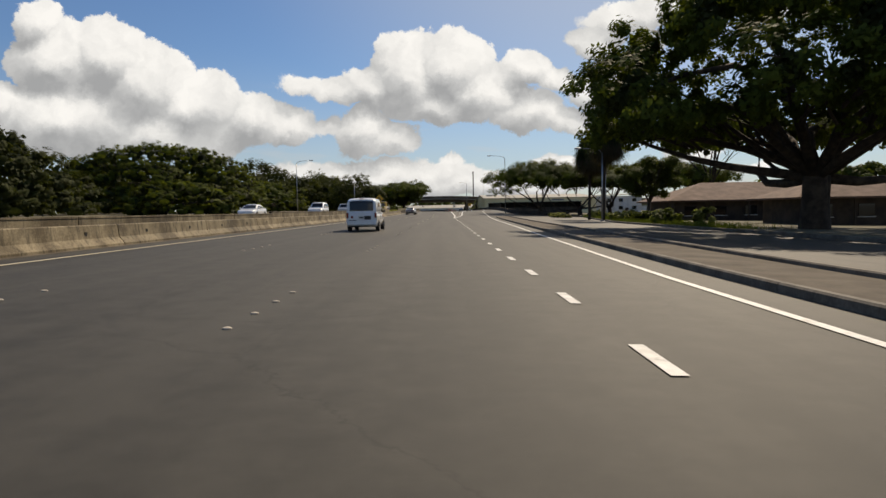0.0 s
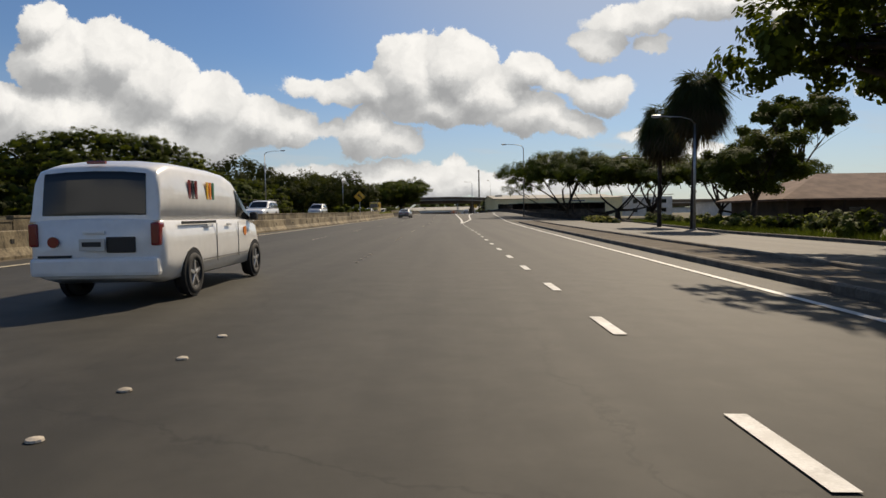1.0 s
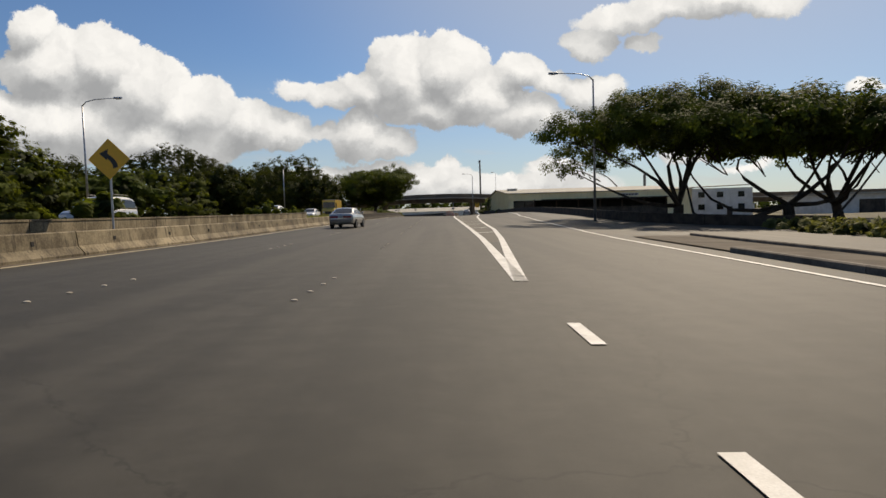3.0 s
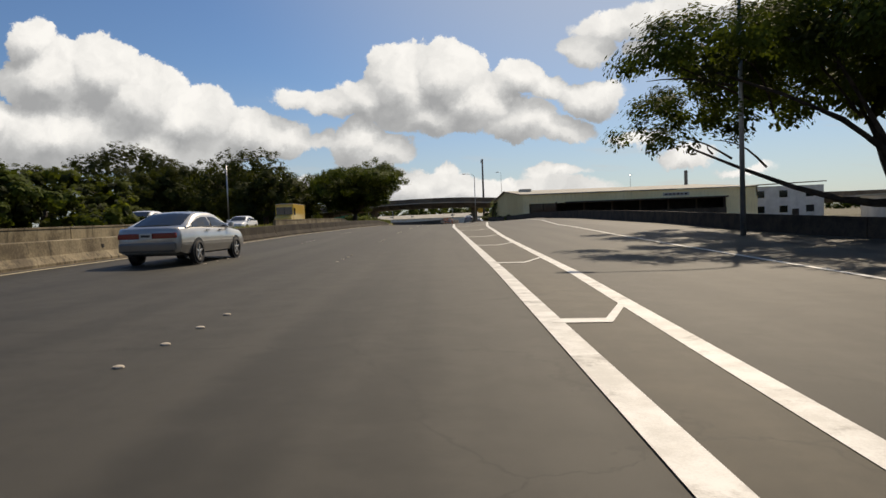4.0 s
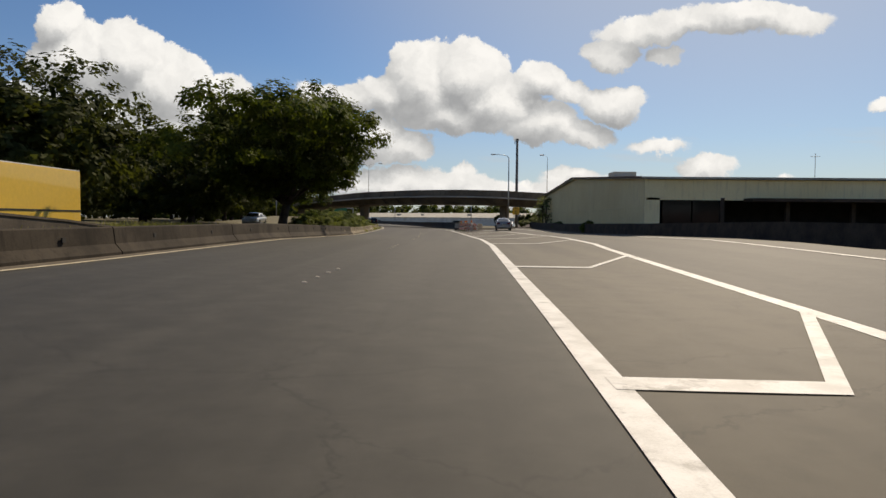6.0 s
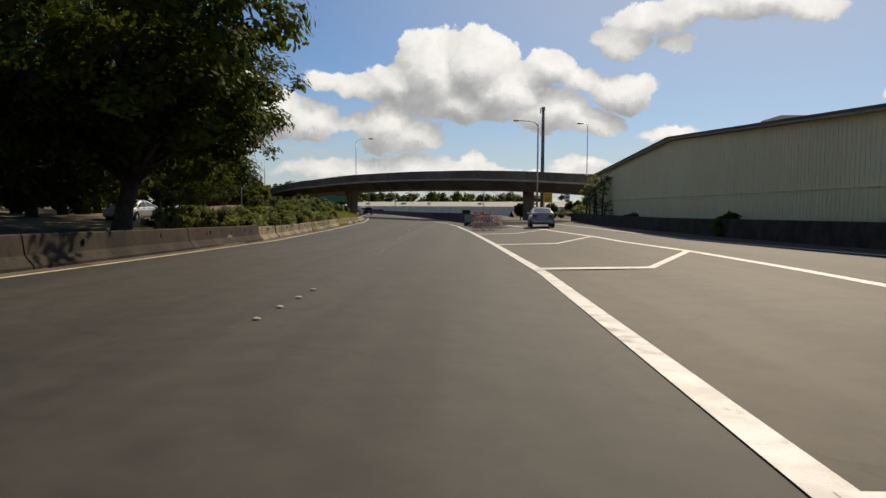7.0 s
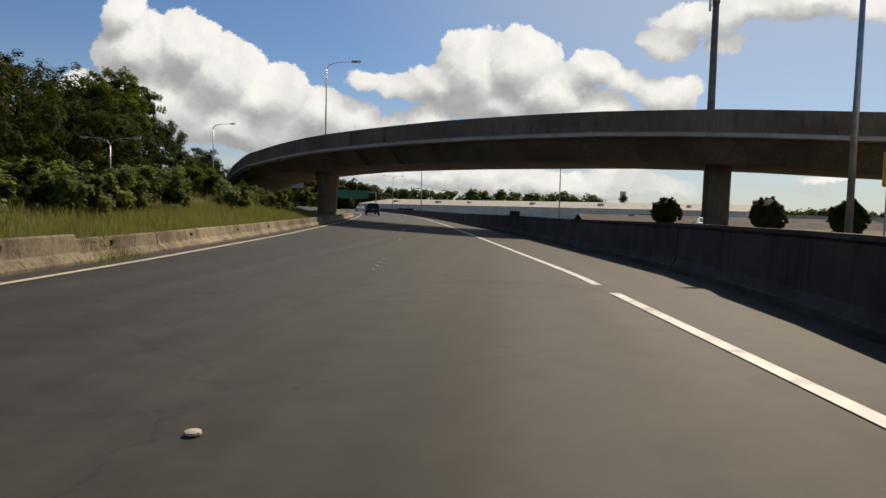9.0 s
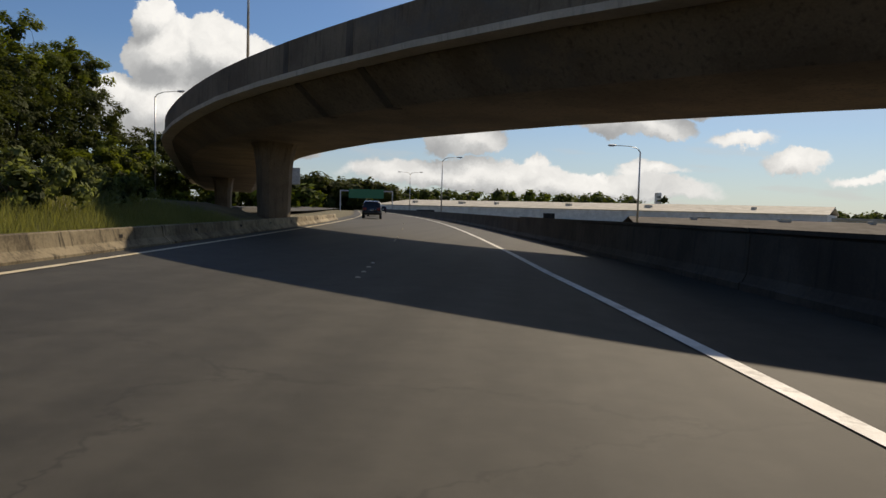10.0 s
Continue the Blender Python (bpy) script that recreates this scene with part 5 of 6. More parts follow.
def wheel(parent, x, y, r, w=0.21):
    s = 1 if x > 0 else -1
    prof = [(-w / 2, r * .66), (-w / 2, r * .93), (-w * .3, r), (w * .3, r), (w / 2, r * .93), (w / 2, r * .66)]
    n = 22
    rows = [[(x + u, y + q * math.cos(2 * math.pi * k / n), r + q * math.sin(2 * math.pi * k / n)) for u, q in prof] for k in range(n)]
    wl = part("wheel", Geo().rings(rows + rows[:1], cap=False), TYRE, parent, smooth=True)
    g = Geo().disc(Matrix.Translation((x + s * w * .18, y, r)) @ Matrix.Rotation(math.pi / 2, 4, "Y"), r * .68, 0.05, 22)
    part("hub", g, BLACK, wl)
    g = Geo()
    for k in range(5):
        m = Matrix.Translation((x + s * w * .36, y, r)) @ Matrix.Rotation(2 * math.pi * k / 5, 4, "X")
        g.box(-.02, .02, -r * .09, r * .09, r * .05, r * .64, m, bev=0.01)
    rim = [[(x + s * (w * .30 + u), y + q * math.cos(2 * math.pi * k / n), r + q * math.sin(2 * math.pi * k / n)) for u, q in ((0, r * .6), (.02, r * .6), (.02, r * .68), (0, r * .68))] for k in range(n)]
    g.rings(rim + rim[:1], cap=False)
    part("rim", g, RIM, wl)


def vehicle(name, m, label, L, W, body, cabin, mat, wheels, r=0.31, lower=None, zlo=0.24, category="car", group="", rear_window=True, tail=(0.16, 0.30), split=0.0, side_panes=((.06, .48), (.52, .95)), rack=False, tail_in=.58, upright=0.0):
    """body: (y, half width factor, top height); cabin: four corners (y, z) from rear base over the roof to the windscreen's base."""
    t = thing(name, m, label, category, group)
    ys, ws, zs = zip(*body)
    half = W / 2
    rows = []
    for y in sorted(set(list(np.linspace(ys[0], ys[-1], 26)) + list(ys))):
        w, z = float(np.interp(y, ys, ws)) * half, float(np.interp(y, ys, zs))
        lo = zlo + 0.10 * max(0, (abs(y) - L * .42) / (L * .08))
        prof = [(.80, lo), (.95, lo + .05), (1, lo + (z - lo) * .35), (1.0, lo + (z - lo) * .62), (.965, z - .06), (.90, z - .012), (.70, z), (0, z + .015)]
        rows.append([(w * a, y, b) for a, b in prof] + [(-w * a, y, b) for a, b in prof[-2::-1]])
    part("body", Geo().rings(rows), mat, t, smooth=True)
    if lower:
        rows2 = [[(p[0] * 1.006, p[1], min(p[2], zlo + split)) for p in ring] for ring in rows[1:-1]]
        part("lower_cladding", Geo().rings(rows2), lower, t)
    # cabin: a rounded greenhouse with glass set into it
    (y0, z0), (y1, z1), (y2, z2), (y3, z3) = cabin
    hb, hr = half * .93, upright * half or (half * .76 if (z1 - z0) < 0.62 else half * .84)
    curve = [Vector((a, b)) for a, b in cabin]
    for _ in range(4):
        nxt = [curve[0]]
        for a, b in zip(curve, curve[1:]):
            nxt += [a.lerp(b, .15), a.lerp(b, .85)]
        curve = nxt + [curve[-1]]
    cy, cz = [c.x for c in curve], [c.y for c in curve]
    full = max(cz) - (z0 + z3) / 2

    def house(y):
        """Belt height, roof height and roof half width at y."""
        zb = float(np.interp(y, (y0, y3), (z0, z3))) - .03
        z = max(float(np.interp(y, cy, cz)), zb + .02)
        return zb, z, hb + (hr - hb) * min(1, (z - zb) / full)

    def side(y, k, s, off=0.0):
        zb, z, h = house(y)
        top = z - .13 * min(1, (z - zb) / .35)
        bulge = .025 * math.sin(math.pi * k)
        return (s * (hb + (h - hb) * k + bulge + off), y, zb + (top - zb) * k)

    sec = []
    for y in sorted(set(round(v, 3) for v in cy)):
        zb, z, h = house(y)
        f = min(1, (z - zb) / .35)
        prof = [side(y, 0, 1), side(y, .5, 1), side(y, 1, 1), (h * .95, y, z - .055 * f), (h * .80, y, z - .015 * f), (h * .45, y, z + .012 * f), (0, y, z + .02 * f)]
        sec.append(prof + [(-a, b, c) for a, b, c in prof[-2::-1]])
    part("roof", Geo().rings(sec), mat, t, smooth=True)
    for s in (-1, 1):
        for a, b in side_panes:
            ok = [y for y in np.linspace(y0 + (y3 - y0) * a, y0 + (y3 - y0) * b, 40) if house(y)[1] - house(y)[0] > .17]
            rows = [[side(y, k, s, o) for k, o in ((.14, .012), (.5, .012), (.93, .012), (.93, -.01), (.14, -.01))] for y in np.linspace(ok[0], ok[-1], 9)]
            part("side_window", Geo().rings(rows), CAR_GLASS, t)
    spans = [("windscreen", y3 - (y3 - y2) * .10, y2 + (y3 - y2) * .12)]
    if rear_window:
        spans.append(("rear_window", y0 + (y1 - y0) * .10, y1 - (y1 - y0) * .10))
    for nm, ya, yb in spans:
        rows = []
        for y in np.linspace(ya, yb, 7):
            zb, z, h = house(y)
            o = .016 if ya > 0 else -.016
            rows.append([(h * .82, y + o, z - .012), (h * .45, y + o, z + .014), (0, y + o, z + .022), (-h * .45, y + o, z + .014), (-h * .82, y + o, z - .012), (-h * .82, y - o, z - .04), (h * .82, y - o, z - .04)])
        part(nm, Geo().rings(rows), CAR_GLASS, t)
    zr, zf = float(np.interp(-L / 2 + .1, ys, zs)), float(np.interp(L / 2 - .1, ys, zs))
    wr, wf = float(np.interp(-L / 2 + .06, ys, ws)) * half, float(np.interp(L / 2 - .06, ys, ws)) * half
    for s in (-1, 1):
        part("tail_light", Geo().box(min(s * wr * tail_in, s * wr * 1.0), max(s * wr * tail_in, s * wr * 1.0), -L / 2 - .015, -L / 2 + .16, zr - tail[1], zr - tail[1] + tail[0], bev=.03), LAMP_RED, t)
        part("headlight", Geo().box(min(s * wf * .5, s * wf * .99), max(s * wf * .5, s * wf * .99), L / 2 - .2, L / 2 + .01, zf - .24, zf - .08, bev=.03), LAMP_CLEAR, t)
        part("mirror", Geo().box(min(s * half * .98, s * half * 1.13), max(s * half * .98, s * half * 1.13), y3 - .42, y3 - .26, z3 - .0, z3 + .15, bev=.04), mat if category == "car" else BLACK, t)
        for yh in (.15, -.75):
            part("door_handle", Geo().box(min(s * half * .99, s * half * 1.02), max(s * half * .99, s * half * 1.02), yh - .1, yh + .1, z0 - .13, z0 - .09, bev=.008), mat, t)
        for yw in wheels:
            wheel(t, s * (half - .075), yw, r)
            part("wheel_arch", Geo().disc(Matrix.Translation((s * (half - .03), yw, r + .02)) @ Matrix.Rotation(math.pi / 2, 4, "Y"), r * 1.16, .075, 24), BLACK, t)
    part("rear_bumper", Geo().box(-wr * .98, wr * .98, -L / 2 - .05, -L / 2 + .12, zlo + .12, zlo + .36, bev=.05), lower or mat, t)
    part("front_bumper", Geo().box(-wf * .98, wf * .98, L / 2 - .12, L / 2 + .05, zlo + .1, zlo + .34, bev=.05), lower or mat, t)
    p = part("number_plate", Geo().box(-.16, .16, -L / 2 - .075, -L / 2 - .05, zlo + .45, zlo + .6, bev=.006), PLATE, t)
    part("plate_bar", Geo().box(-.12, .12, -L / 2 - .08, -L / 2 - .074, zlo + .5, zlo + .56), BLACK, p)
    if rack:
        for s in (-1, 1):
            part("roof_rail", Geo().tube([(s * hr * .8, y1 + .2, z1 + .02), (s * hr * .8, y1 + .3, z1 + .09), (s * hr * .8, y2 - .3, z2 + .09), (s * hr * .8, y2 - .2, z2 + .02)], .02, 6), BLACK, t)
    return t


def on_road(d, y, turn=0.0, up=0.0):
    x = rx(y) + d
    h = math.degrees(math.atan2(-(rx(y + 4) - rx(y - 4)), 8))
    return pose(x, y, rz(y, x) + 0.01 + up, 0, 0, h + turn)


SEDAN = dict(L=4.8, W=1.79, body=[(-2.4, .80, .92), (-2.25, .93, .99), (-1.5, 1, 1.0), (1.0, 1, .95), (1.9, .97, .84), (2.3, .86, .72), (2.4, .74, .62)], cabin=((-1.95, .99), (-.95, 1.40), (.25, 1.41), (1.2, .95)), wheels=(-1.38, 1.32))
HATCH = dict(L=4.45, W=1.745, body=[(-2.22, .82, .95), (-2.05, .93, 1.06), (-1.2, 1, 1.0), (1.0, 1, .95), (1.7, .95, .84), (2.1, .82, .70), (2.22, .70, .6)], cabin=((-2.1, 1.08), (-.75, 1.46), (.2, 1.49), (1.45, .95)), wheels=(-1.36, 1.34))
SUV = dict(L=4.8, W=1.91, body=[(-2.38, .88, 1.1), (-2.3, .97, 1.14), (1.0, 1, 1.10), (1.9, .97, 1.03), (2.3, .90, .92), (2.4, .8, .8)], cabin=((-2.33, 1.12), (-2.1, 1.78), (.1, 1.8), (.95, 1.12)), wheels=(-1.42, 1.38), r=.38, zlo=.36)
VAN = dict(L=4.73, W=1.73, body=[(-2.35, .92, 1.08), (-2.28, .99, 1.1), (1.2, 1, 1.08), (1.8, .97, .98), (2.2, .86, .84), (2.36, .70, .68)], cabin=((-2.34, 1.08), (-2.25, 1.86), (.55, 1.84), (1.75, 1.02)), wheels=(-1.38, 1.545), r=.30, side_panes=((.74, .985),), tail_in=.86, upright=.90)

van = vehicle("delivery_van", on_road(-4.45, 38.0), "white delivery van with small coloured side graphics", mat=WHITE_PAINT, category="van", tail=(.30, .36), **VAN)
for s in (-1, 1):
    x = s * .82
    for k, c in enumerate((LAMP_RED, DARK_PAINT, LAMP_RED, SIGN_YELLOW, AMBER, SIGN_GREEN)):
        y = -1.35 + k * .12 + (.32 if k > 2 else 0)
        part("graphic_stripe", Geo().box(min(x, x + s * .014), max(x, x + s * .014), y, y + .07, 1.36, 1.62), c, van, at=Matrix.Translation((s * (-.012), 0, 0)))
    part("emblem", Geo().tube([(s * .853, 1.0, .84), (s * .87, 1.0, .84)], .08, 16), AMBER, van, "round orange emblem")
    part("door_rail", Geo().box(min(s * .86, s * .872), max(s * .86, s * .872), -1.75, -.45, 1.0, 1.04), BLACK, van)
    for y in (-.42, .62):
        part("door_seam", Geo().box(min(s * .862, s * .869), max(s * .862, s * .869), y, y + .014, .42, 1.0), BLACK, van)
    part("side_crease", Geo().box(min(s * .862, s * .870), max(s * .862, s * .870), -1.0, 1.1, .46, .475), LOWER, van)
part("emblem", Geo().tube([(-.52, -2.36, .80), (-.52, -2.385, .80)], .07, 16), LAMP_RED, van, "round red emblem")
part("lettering_bar", Geo().box(-.72, -.30, -2.385, -2.36, .60, .63), BLACK, van)
part("brake_lamp", Geo().box(-.12, .12, -2.25, -2.20, 1.79, 1.83, bev=.01), LAMP_RED, van)
part("tailgate_seam", Geo().box(-.72, .72, -2.366, -2.35, .52, .53), LOWER, van)
part("tailgate_handle", Geo().box(-.14, .14, -2.39, -2.35, .90, .94, bev=.01), WHITE_PAINT, van)
part("plate_frame", Geo().box(.16, .52, -2.392, -2.35, .66, .86, bev=.01), BLACK, van, "dark plate holder")
vehicle("sedan", on_road(-7.5, 129.8, -3), "silver four-door sedan with dark grey lower panels", mat=SILVER, lower=LOWER, split=.34, tail=(.15, .27), tail_in=.10, **SEDAN)
vehicle("hatchback", pose(7.3, 243.6, rz(243.6, 7.3) + .01, 0, 0, -3), "blue-grey hatchback on the exit ramp", mat=BLUE_SILVER, tail=(.2, .26), **HATCH)
vehicle("suv", on_road(-4.3, 342), "dark blue sport utility vehicle with roof rails", mat=DARK_PAINT, category="car", tail=(.3, .34), rack=True, **SUV)
# distant traffic beyond the overpass
vehicle("sedan", on_road(-4.2, 405), "pale sedan far along the freeway", mat=WHITE_PAINT, group="distant traffic", **SEDAN)
vehicle("delivery_van", on_road(-4.2, 358), "white van far along the freeway", mat=WHITE_PAINT, category="van", tail=(.42, .42), group="distant traffic", **VAN)
vehicle("suv", on_road(0.2, 440), "dark car far along the freeway", mat=DARK_PAINT, group="distant traffic", **SUV)
# the opposite carriageway, coming towards the camera
OPP = lambda d, y: on_road(d, y, 180, 0.27 + DIP(y))
vehicle("sedan", OPP(-19.5, 66), "white sedan on the opposite carriageway", mat=WHITE_PAINT, group="oncoming traffic", **SEDAN)
vehicle("suv", OPP(-16.5, 84), "white sport utility vehicle with a roof rack on the opposite carriageway", mat=WHITE_PAINT, rack=True, group="oncoming traffic", **SUV)
vehicle("suv", OPP(-19.0, 118), "silver sport utility vehicle on the opposite carriageway", mat=SILVER, rack=True, group="oncoming traffic", **SUV)
for y, d in ((150, -18), (159, -21.5), (169, -18)):
    vehicle("sedan", OPP(d, y), "white sedan in the oncoming line", mat=WHITE_PAINT, group="oncoming traffic", **SEDAN)
vehicle("sedan", OPP(-19.5, 236), "silver sedan in the shade of the trees", mat=SILVER, group="oncoming traffic", **SEDAN)
vehicle("hatchback", pose(12.9, 297.7, .62, 0, 0, -14), "pale hatchback on the exit ramp behind the wall", mat=SILVER, tail=(.2, .26), **HATCH)

# yellow step van coming towards the camera
t = thing("step_van", OPP(-19.3, 193), "yellow box delivery truck with a flat windscreen", "truck")
g = Geo().box(-1.1, 1.1, -4.8, 2.3, .62, 3.1, bev=.06)
part("box_body", g, YELLOW_PAINT, t)
part("roof_panel", Geo().box(-1.08, 1.08, -4.78, 2.3, 3.1, 3.14, bev=.01), WHITE_PAINT, t)
part("nose", Geo().rings([[(a * 1.06, y, z) for a, z in ((-1, .5), (-1, h), (-.9, h + .06), (.9, h + .06), (1, h), (1, .5))] for y, h in ((2.25, 1.75), (2.8, 1.6), (3.15, 1.35), (3.25, .95))]), YELLOW_PAINT, t)
part("windscreen", Geo().rings([[(-.98, 2.33, 1.78), (.98, 2.33, 1.78), (.98, 2.31, 2.72), (-.98, 2.31, 2.72)], [(-.98, 2.30, 1.78), (.98, 2.30, 1.78), (.98, 2.28, 2.72), (-.98, 2.28, 2.72)]]), CAR_GLASS, t)
part("windscreen_divider", Geo().box(-.03, .03, 2.3, 2.35, 1.78, 2.72), BLACK, t)
for s in (-1, 1):
    part("side_window", Geo().box(min(s * 1.09, s * 1.115), max(s * 1.09, s * 1.115), 1.1, 2.1, 1.75, 2.6, bev=.01), CAR_GLASS, t)
    part("mirror", Geo().box(min(s * 1.2, s * 1.3), max(s * 1.2, s * 1.3), 2.2, 2.3, 1.8, 2.2, bev=.03), BLACK, t)
    part("headlight", Geo().tube([(s * .75, 3.15, 1.05), (s * .75, 3.27, 1.05)], .13, 14), LAMP_CLEAR, t)
    part("marker_lamp", Geo().box(min(s * .6, s * .8), max(s * .6, s * .8), 2.28, 2.34, 3.0, 3.08, bev=.01), AMBER, t)
    part("rub_rail", Geo().box(min(s * 1.1, s * 1.125), max(s * 1.1, s * 1.125), -4.75, 1.0, 1.15, 1.22), BLACK, t)
    for y in (-3.0, 1.9):
        wheel(t, s * .92, y, .42, .26)
part("grille", Geo().box(-.5, .5, 3.2, 3.3, .75, 1.2, bev=.03), BLACK, t)
part("bumper", Geo().box(-1.1, 1.1, 3.25, 3.4, .45, .65, bev=.04), BLACK, t)


# ------------------------------------------------------------------ buildings
def box_part(name, parent, x0, x1, y0, y1, z0, z1, mat, bev=0.0, label=""):
    return part(name, Geo().box(x0, x1, y0, y1, z0, z1, bev=bev), mat, parent, label)


wh = thing("warehouse", Matrix.Translation((0, 0, fall(18, 230))), "long low cream warehouse with shallow gable roof and loading bays", "warehouse")
WX0, WX1, WY0, WY1 = 14.0, 50.0, 209.5, 258.5
# gable end towards the road, in ribbed sheets
yr = 234.0
sheets = stations(WY0, WY1, 1.02)
for a, b in zip(sheets, sheets[1:]):
    za, zb = ((5.2 if v < yr else 5.5) + (6.65 - (5.2 if v < yr else 5.5)) * (1 - abs(v - yr) / 24.5) for v in (a, b))
    g = Geo().rings([[(WX0, a + .01, -0.2), (WX0, a + .01, za), (WX0 + .12, a + .01, za), (WX0 + .12, a + .01, -0.2)], [(WX0, b - .01, -0.2), (WX0, b - .01, zb), (WX0 + .12, b - .01, zb), (WX0 + .12, b - .01, -0.2)]])
    for q in (0.25, 0.5, 0.75, 1.0):
        y = a + (b - a) * q
        g.box(WX0 - .02, WX0 + .01, y - .04, y + .04, -0.1, min(za, zb) - .02)
    part("wall_sheet", g, CREAM, wh)
for sgn, y_e, ze in ((-1, WY0, 5.17), (1, WY1, 5.47)):
    rows = [[(x, y_e + sgn * .35, ze), (x, yr, 6.7), (x, yr, 6.86), (x, y_e + sgn * .35, ze + .14)] for x in (WX0 - .35, WX1)]
    part("roof", Geo().rings(rows), ROOF_PALE, wh)
    part("fascia", Geo().rings([[(WX0 - .4, y_e + sgn * .4, ze + .06), (WX0 - .4, yr, 6.78), (WX0 - .4, yr, 6.88), (WX0 - .4, y_e + sgn * .4, ze + .16)], [(WX0 - .36, y_e + sgn * .4, ze + .06), (WX0 - .36, yr, 6.78), (WX0 - .36, yr, 6.88), (WX0 - .36, y_e + sgn * .4, ze + .16)]]), ROOF_RED, wh)
box_part("seam_rail", wh, WX0 - .05, WX0 - .005, WY0 + .1, WY1 - .1, 3.25, 3.33, CREAM)
box_part("base_rail", wh, WX0 - .06, WX0 - .005, WY0 + .1, WY1 - .1, 1.5, 1.62, CONCRETE)
box_part("rear_wall", wh, WX0 + .2, WX1, WY1 - .2, WY1, -.2, 5.4, CREAM)
box_part("far_wall", wh, WX1 - .2, WX1, WY0, WY1 - .2, -.2, 5.4, CREAM)
# long side with bays: a band above, piers between, shade inside painted near-black
box_part("upper_band", wh, WX0 + .13, WX1, WY0, WY0 + .2, 3.8, 5.15, CREAM)
box_part("bay_backing", wh, WX0 + .13, WX1, WY0 + 3.5, WY0 + 3.6, -.2, 3.95, BLACK_AND_SHADE)
box_part("bay_floor", wh, WX0 + .13, WX1, WY0, WY0 + 3.5, -.2, 1.1, CONCRETE_DARK)
box_part("end_wall", wh, 45.2, WX1, WY0 - .02, WY0 + .2, -.2, 3.79, CREAM)
box_part("low_wall", wh, 18.5, 45.2, WY0 - .05, WY0 + .15, -.2, 2.2, CONCRETE_DARK)
box_part("corner_wall", wh, WX0 + .13, 15.0, WY0, WY0 + .2, -.2, 3.95, CREAM)
for x in np.arange(19, 45, 4.3):
    box_part("bay_post", wh, x, x + .25, WY0 - .02, WY0 + .22, 2.2, 3.95, BROWN_WALL)
for x in (15.2, 17.2):
    box_part("window_pane", wh, x, x + 1.9, WY0 + .08, WY0 + .12, 1.6, 3.85, CAR_GLASS)
aw = box_part("awning", wh, 20.5, 45, WY0 - 1.3, WY0 + .02, 3.7, 3.92, BROWN_WALL, .03)
box_part("sign_panel", wh, 35.5, 39.5, WY0 - .06, WY0 - .02, 4.25, 4.72, GALV, label="grey sign panel")
for k in range(6):
    box_part("sign_bar", wh, 35.8 + k * .6, 36.2 + k * .6, WY0 - .075, WY0 - .06, 4.37, 4.6, BLACK_AND_SHADE)
box_part("chimney", wh, 48.6, 49.1, 234.6, 235.1, 6.4, 9.6, POLE_DARK, .03)
box_part("roof_vent", wh, 15.5, 17.5, 224, 226, 6.0, 6.75, ROOF_PALE, .05)
part("antenna", Geo().tube([(37, 231, 6.6), (37, 231, 9.2)], .03).tube([(36.5, 231, 8.9), (37.5, 231, 8.9)], .02), GALV, wh)

wb = thing("white_building", Matrix.Translation((0, 0, fall(60, 226))), "white two-storey block with small dark windows beside the warehouse", "building")
box_part("wall", wb, 50.4, 69.5, 225, 240, -.2, 6.6, WHITE_WALL)
part("roof", Geo().rings([[(x, 224.6, 6.6 + z), (x, 240.4, 7.0 + z), (x, 240.4, 7.2 + z), (x, 224.6, 6.8 + z)] for x, z in ((50.1, 0), (69.8, .5))]), ROOF_PALE, wb)
for x in (57.4, 61.5, 66.2):
    for z in (1.9, 4.6):
        w = box_part("window", wb, x, x + 1.5, 224.93, 224.99, z, z + 1.2, CAR_GLASS)
        for s in (0, 1):
            box_part("frame", w, x - .08 + s * 1.56, x + .02 + s * 1.56, 224.88, 225.0, z - .05, z + 1.25, WHITE_WALL)
box_part("door", wb, 63.8, 65.0, 224.93, 224.99, .2, 2.5, BROWN_WALL)
lo = thing("storage_building", Matrix.Translation((0, 0, fall(76, 210))), "long low white shed behind the rain trees", "building")
box_part("wall", lo, 76, 150, 205, 225, -.2, 4.2, WHITE_WALL)
box_part("roof", lo, 75.5, 150.5, 204.5, 225.5, 4.2, 4.5, ROOF_PALE)
for x in range(80, 146, 9):
    box_part("roller_door", lo, x, x + 5, 204.9, 204.98, .1, 3.2, CONCRETE_DARK)

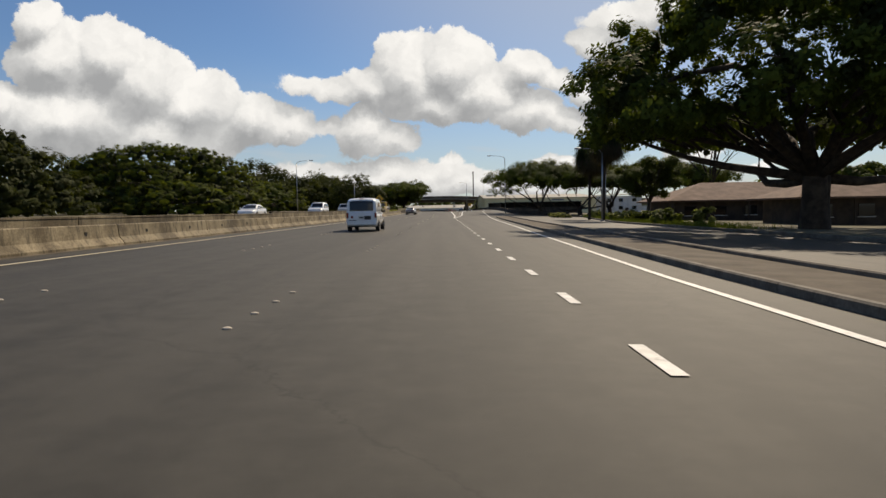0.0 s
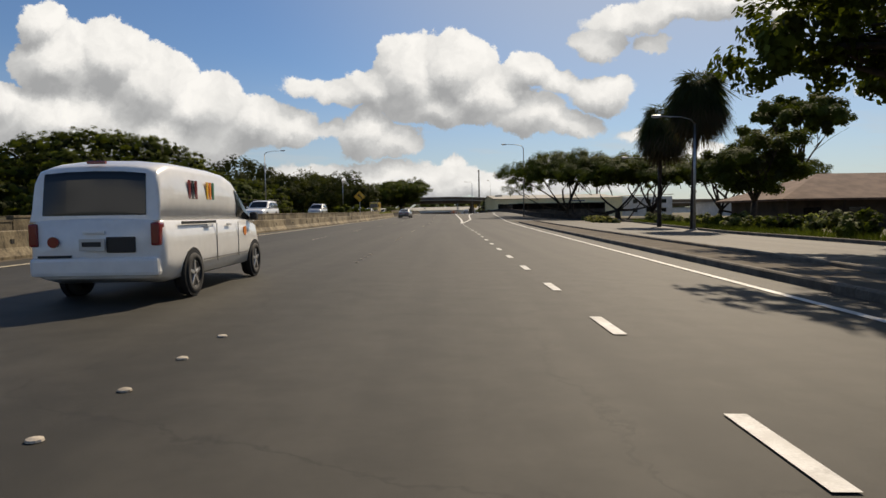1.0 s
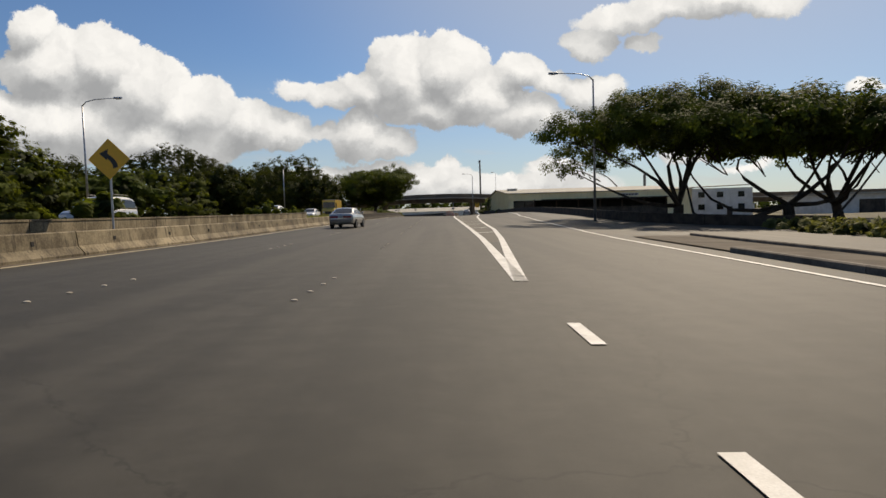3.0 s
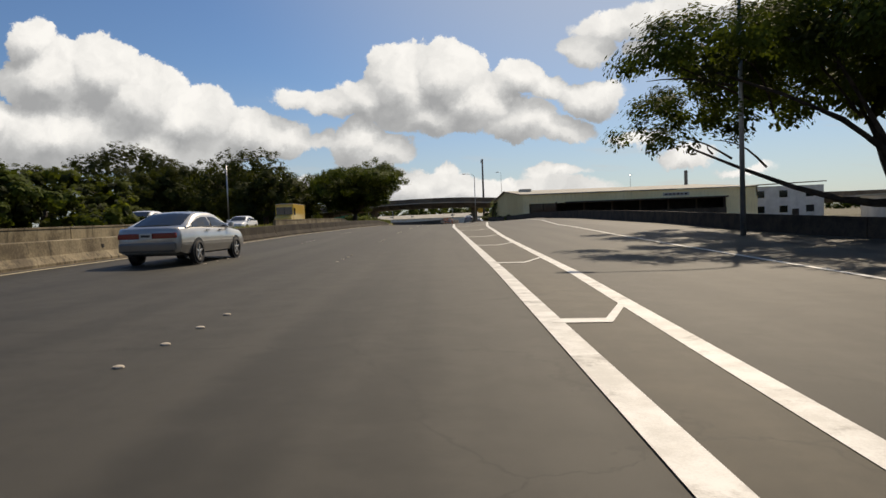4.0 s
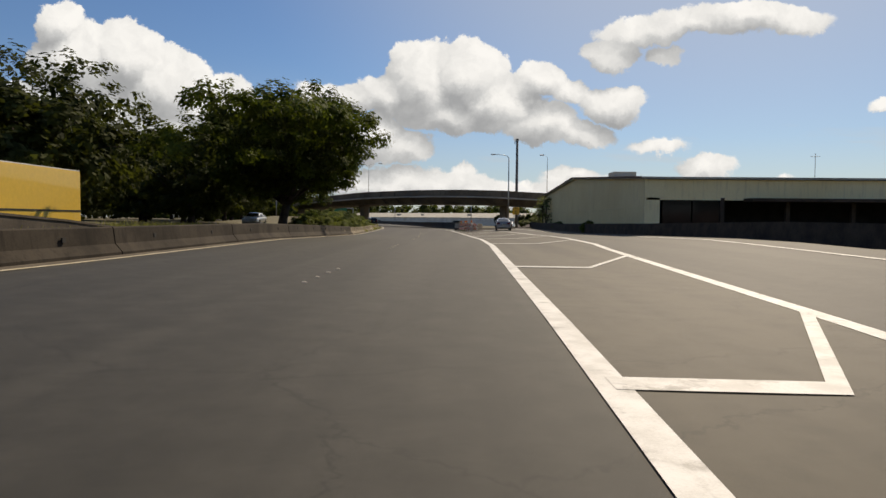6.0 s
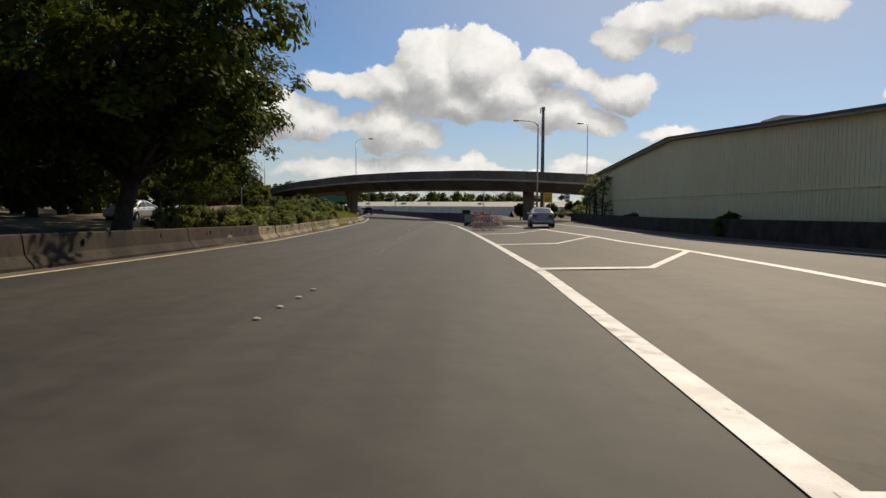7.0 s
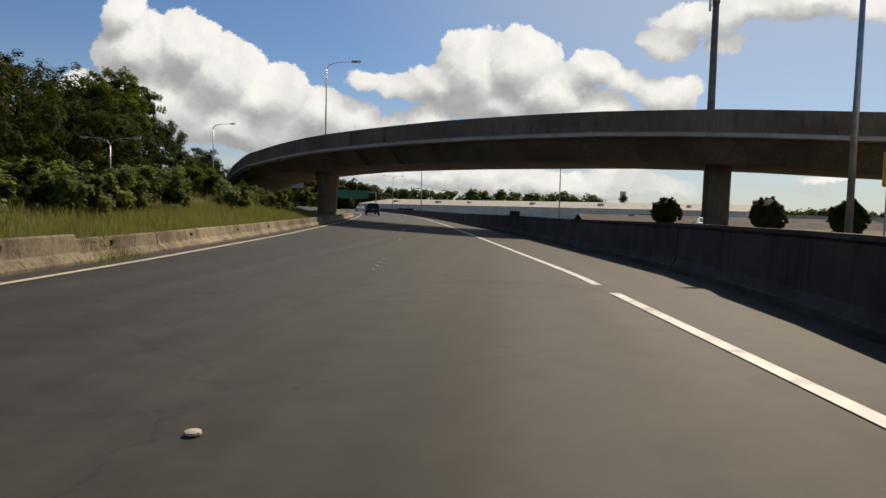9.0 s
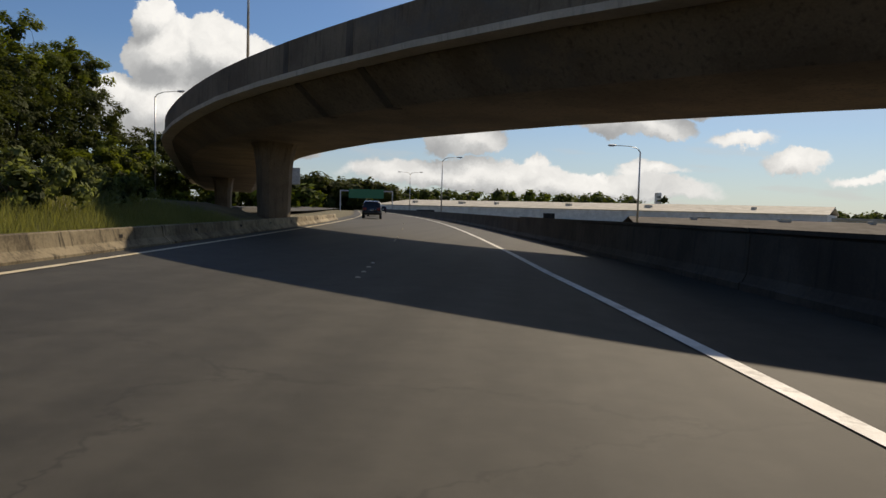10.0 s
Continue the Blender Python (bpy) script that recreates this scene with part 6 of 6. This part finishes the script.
# low house with hipped roofs
ho = thing("house", Matrix.Translation((0, 0, fall(40, 80))), "low brown house with wide hipped shingle roofs in the shade", "house")
for x0, x1, y0, y1, ze, zr in ((29.5, 52, 84, 98, 2.9, 5.4), (47, 84, 68, 82, 3.0, 5.6), (33, 47, 60, 70, 2.8, 4.7)):
    box_part("wall", ho, x0 + 1.2, x1 - 1.2, y0 + 1.2, y1 - 1.2, -.2, ze, BROWN_WALL)
    q = min(x1 - x0, y1 - y0) / 2
    ym = (y0 + y1) / 2
    part("roof", Geo().add([(x0, y0, ze), (x1, y0, ze), (x1, y1, ze), (x0, y1, ze), (x0 + q, ym, zr), (x1 - q, ym, zr), (x0, y0, ze - .18), (x1, y0, ze - .18), (x1, y1, ze - .18), (x0, y1, ze - .18)],
                           [(0, 1, 5, 4), (1, 2, 5), (2, 3, 4, 5), (3, 0, 4), (6, 7, 1, 0), (7, 8, 2, 1), (8, 9, 3, 2), (9, 6, 0, 3), (9, 8, 7, 6)]), ROOF_RED, ho)
    for x in np.arange(x0 + 2.5, x1 - 3, 4.0):
        w = box_part("window", ho, x, x + 1.5, y0 + 1.13, y0 + 1.18, .9, 2.1, CAR_GLASS)
        box_part("sill", w, x - .08, x + 1.58, y0 + 1.02, y0 + 1.2, .82, .9, WHITE_WALL)
    for x in np.arange(x0 + .6, x1, 5.0):
        box_part("veranda_post", ho, x, x + .16, y0 + .35, y0 + .5, -.1, ze - .15, BROWN_WALL)

# ------------------------------------------------------------------ the distance beyond the overpass
fw = thing("far_warehouse", Matrix(), "long white warehouse with a low gable roof beyond the freeway", "warehouse")
FW = pose(-62, 520, -1.1, 0, 0, -27)
g = Geo().box(0, 150, 0, 45, -2, 4.2)
part("wall", g, WHITE_WALL, fw, at=FW)
part("roof", Geo().rings([[(x, -.6, 4.2), (x, 22, 6.6), (x, 45.6, 4.2), (x, 22, 6.2)] for x in (-.6, 150.6)]), ROOF_PALE, fw, at=FW)
for x, w in ((12, 1.2), (33, 2), (48, 1), (75, 1.6), (101, 2), (131, 1.2)):
    part("roof_vent", Geo().box(x, x + w, 8, 10, 5.0, 6.0, bev=.1), ROOF_PALE, fw, at=FW)
for x in (20, 24, 71, 118):
    part("loading_door", Geo().box(x, x + 4, -.06, -.01, -.5, 2.6), BLACK_AND_SHADE, fw, at=FW)
f2 = thing("far_shed", Matrix.Translation((0, 0, fall(100, 500))), "pale low industrial shed in the distance", "building")
box_part("wall", f2, 70, 190, 470, 520, -.5, 3.2, WHITE_WALL)
box_part("roof", f2, 69, 191, 469, 521, 3.2, 3.8, ROOF_PALE)
f3 = thing("far_shed", Matrix(), "wide low shed with a grey-brown gable roof below the ramp", "building")
part("wall", Geo().box(20, 96, 414, 448, -3, -.2), WHITE_WALL, f3)
part("roof", Geo().rings([[(x, 413.2, -.25), (x, 431, 2.7), (x, 448.8, -.25), (x, 431, 2.5)] for x in (19.2, 96.8)]), ROOF_BROWN, f3)
for _x, _w in ((33, 1.2), (52, 2.4), (71, 1.0)):
    part("roof_vent", Geo().box(_x, _x + _w, 429, 431, 2.4, 3.1, bev=.08), ROOF_PALE, f3)


def treeline(name, spots, size, h, mat, label, count):
    c, r = [], []
    for x, y, z in spots:
        for _ in range(7):
            c.append((x + RNG.normal() * size * .5, y + RNG.normal() * size * .5, z + RNG.uniform(.1, 1) * h))
            r.append(size * RNG.uniform(.3, .5))
    t = thing(name, Matrix(), label, "trees", kind="stuff")
    o = quads("leaves", leaves(c, r, count, size * .13, squash=.8), mat, t)
    part("shaded_inner_leaves", core([(*p, q, q, q * .8) for p, q in zip(c, r)][::2], .8, 1), LEAF_CORE_SHADE, o)


treeline("far_trees", [(x, 640 + RNG.uniform(-20, 20) + (x + 100) * -.1, 0) for x in np.arange(-150, 60, 3.2)], 8, 12, LEAF, "row of distant trees behind the far warehouse", 26000)
treeline("far_trees", [(x, 600 + RNG.uniform(-15, 15), 0) for x in np.arange(140, 420, 8)], 7, 6, LEAF, "low distant trees beyond the sheds", 14000)
treeline("far_trees", [(-84 + RNG.uniform(-17, 17), 560 + RNG.uniform(-25, 25), 1) for _ in range(26)], 9, 11, LEAF_DARK, "clump of tall dark trees on the distant rise", 22000)
treeline("far_trees", [(x, 420 + RNG.uniform(-10, 10), 0) for x in np.arange(-130, -55, 6)], 7, 6, LEAF, "distant bushes beyond the opposite carriageway", 9000)
treeline("far_trees", [(RNG.uniform(-300, -95), RNG.uniform(40, 330), 0) for _ in range(60)], 12, 12, LEAF_DARK, "dark wood behind the roadside trees", 22000)
treeline("far_trees", [(RNG.uniform(95, 300), RNG.uniform(20, 190), 0) for _ in range(50)], 9, 7, LEAF, "scattered trees behind the yards", 16000)
hill = Geo().rings([[(-180 + 20 * i, 600 + 40 * j, -1 + 10 * math.exp(-((i - 3.2) / 3.0) ** 2) * math.exp(-((j - 1.5) / 1.6) ** 2) + .6 * noise.noise(Vector((i * .6, j * .6, 0)))) for i in range(12)] for j in range(6)], closed=False)
setting(part("hill", hill, EARTH), "low grassy rise in the distance", "hill")
for k, (x, y, z) in enumerate(((-92, 575, 5), (-78, 585, 5.5), (-66, 590, 4))):
    hs = thing("far_house", Matrix.Translation((x, y, z - 3)), "small distant house with a hipped roof on the rise", "house", "distant houses")
    part("wall", Geo().box(-5, 5, -4, 4, -2, 3), WHITE_WALL, hs)
    part("roof", Geo().add([(-6, -5, 3), (6, -5, 3), (6, 5, 3), (-6, 5, 3), (-2, 0, 5), (2, 0, 5)], [(0, 1, 5, 4), (1, 2, 5), (2, 3, 4, 5), (3, 0, 4), (3, 2, 1, 0)]), ROOF_RED, hs)
    for u in (-3, 0, 3):
        part("window", Geo().box(u - .6, u + .6, -4.06, -3.99, .6, 2.0), CAR_GLASS, hs)
tw = thing("tower_block", Matrix.Translation((0, 0, fall(100, 800))), "pale slim tower block on the horizon", "building")
box_part("wall", tw, 97, 101, 800, 806, -1, 21, WHITE_WALL)
for z in range(2, 19, 3):
    box_part("window_band", tw, 97.4, 100.6, 799.9, 799.98, z, z + 1.3, CAR_GLASS)
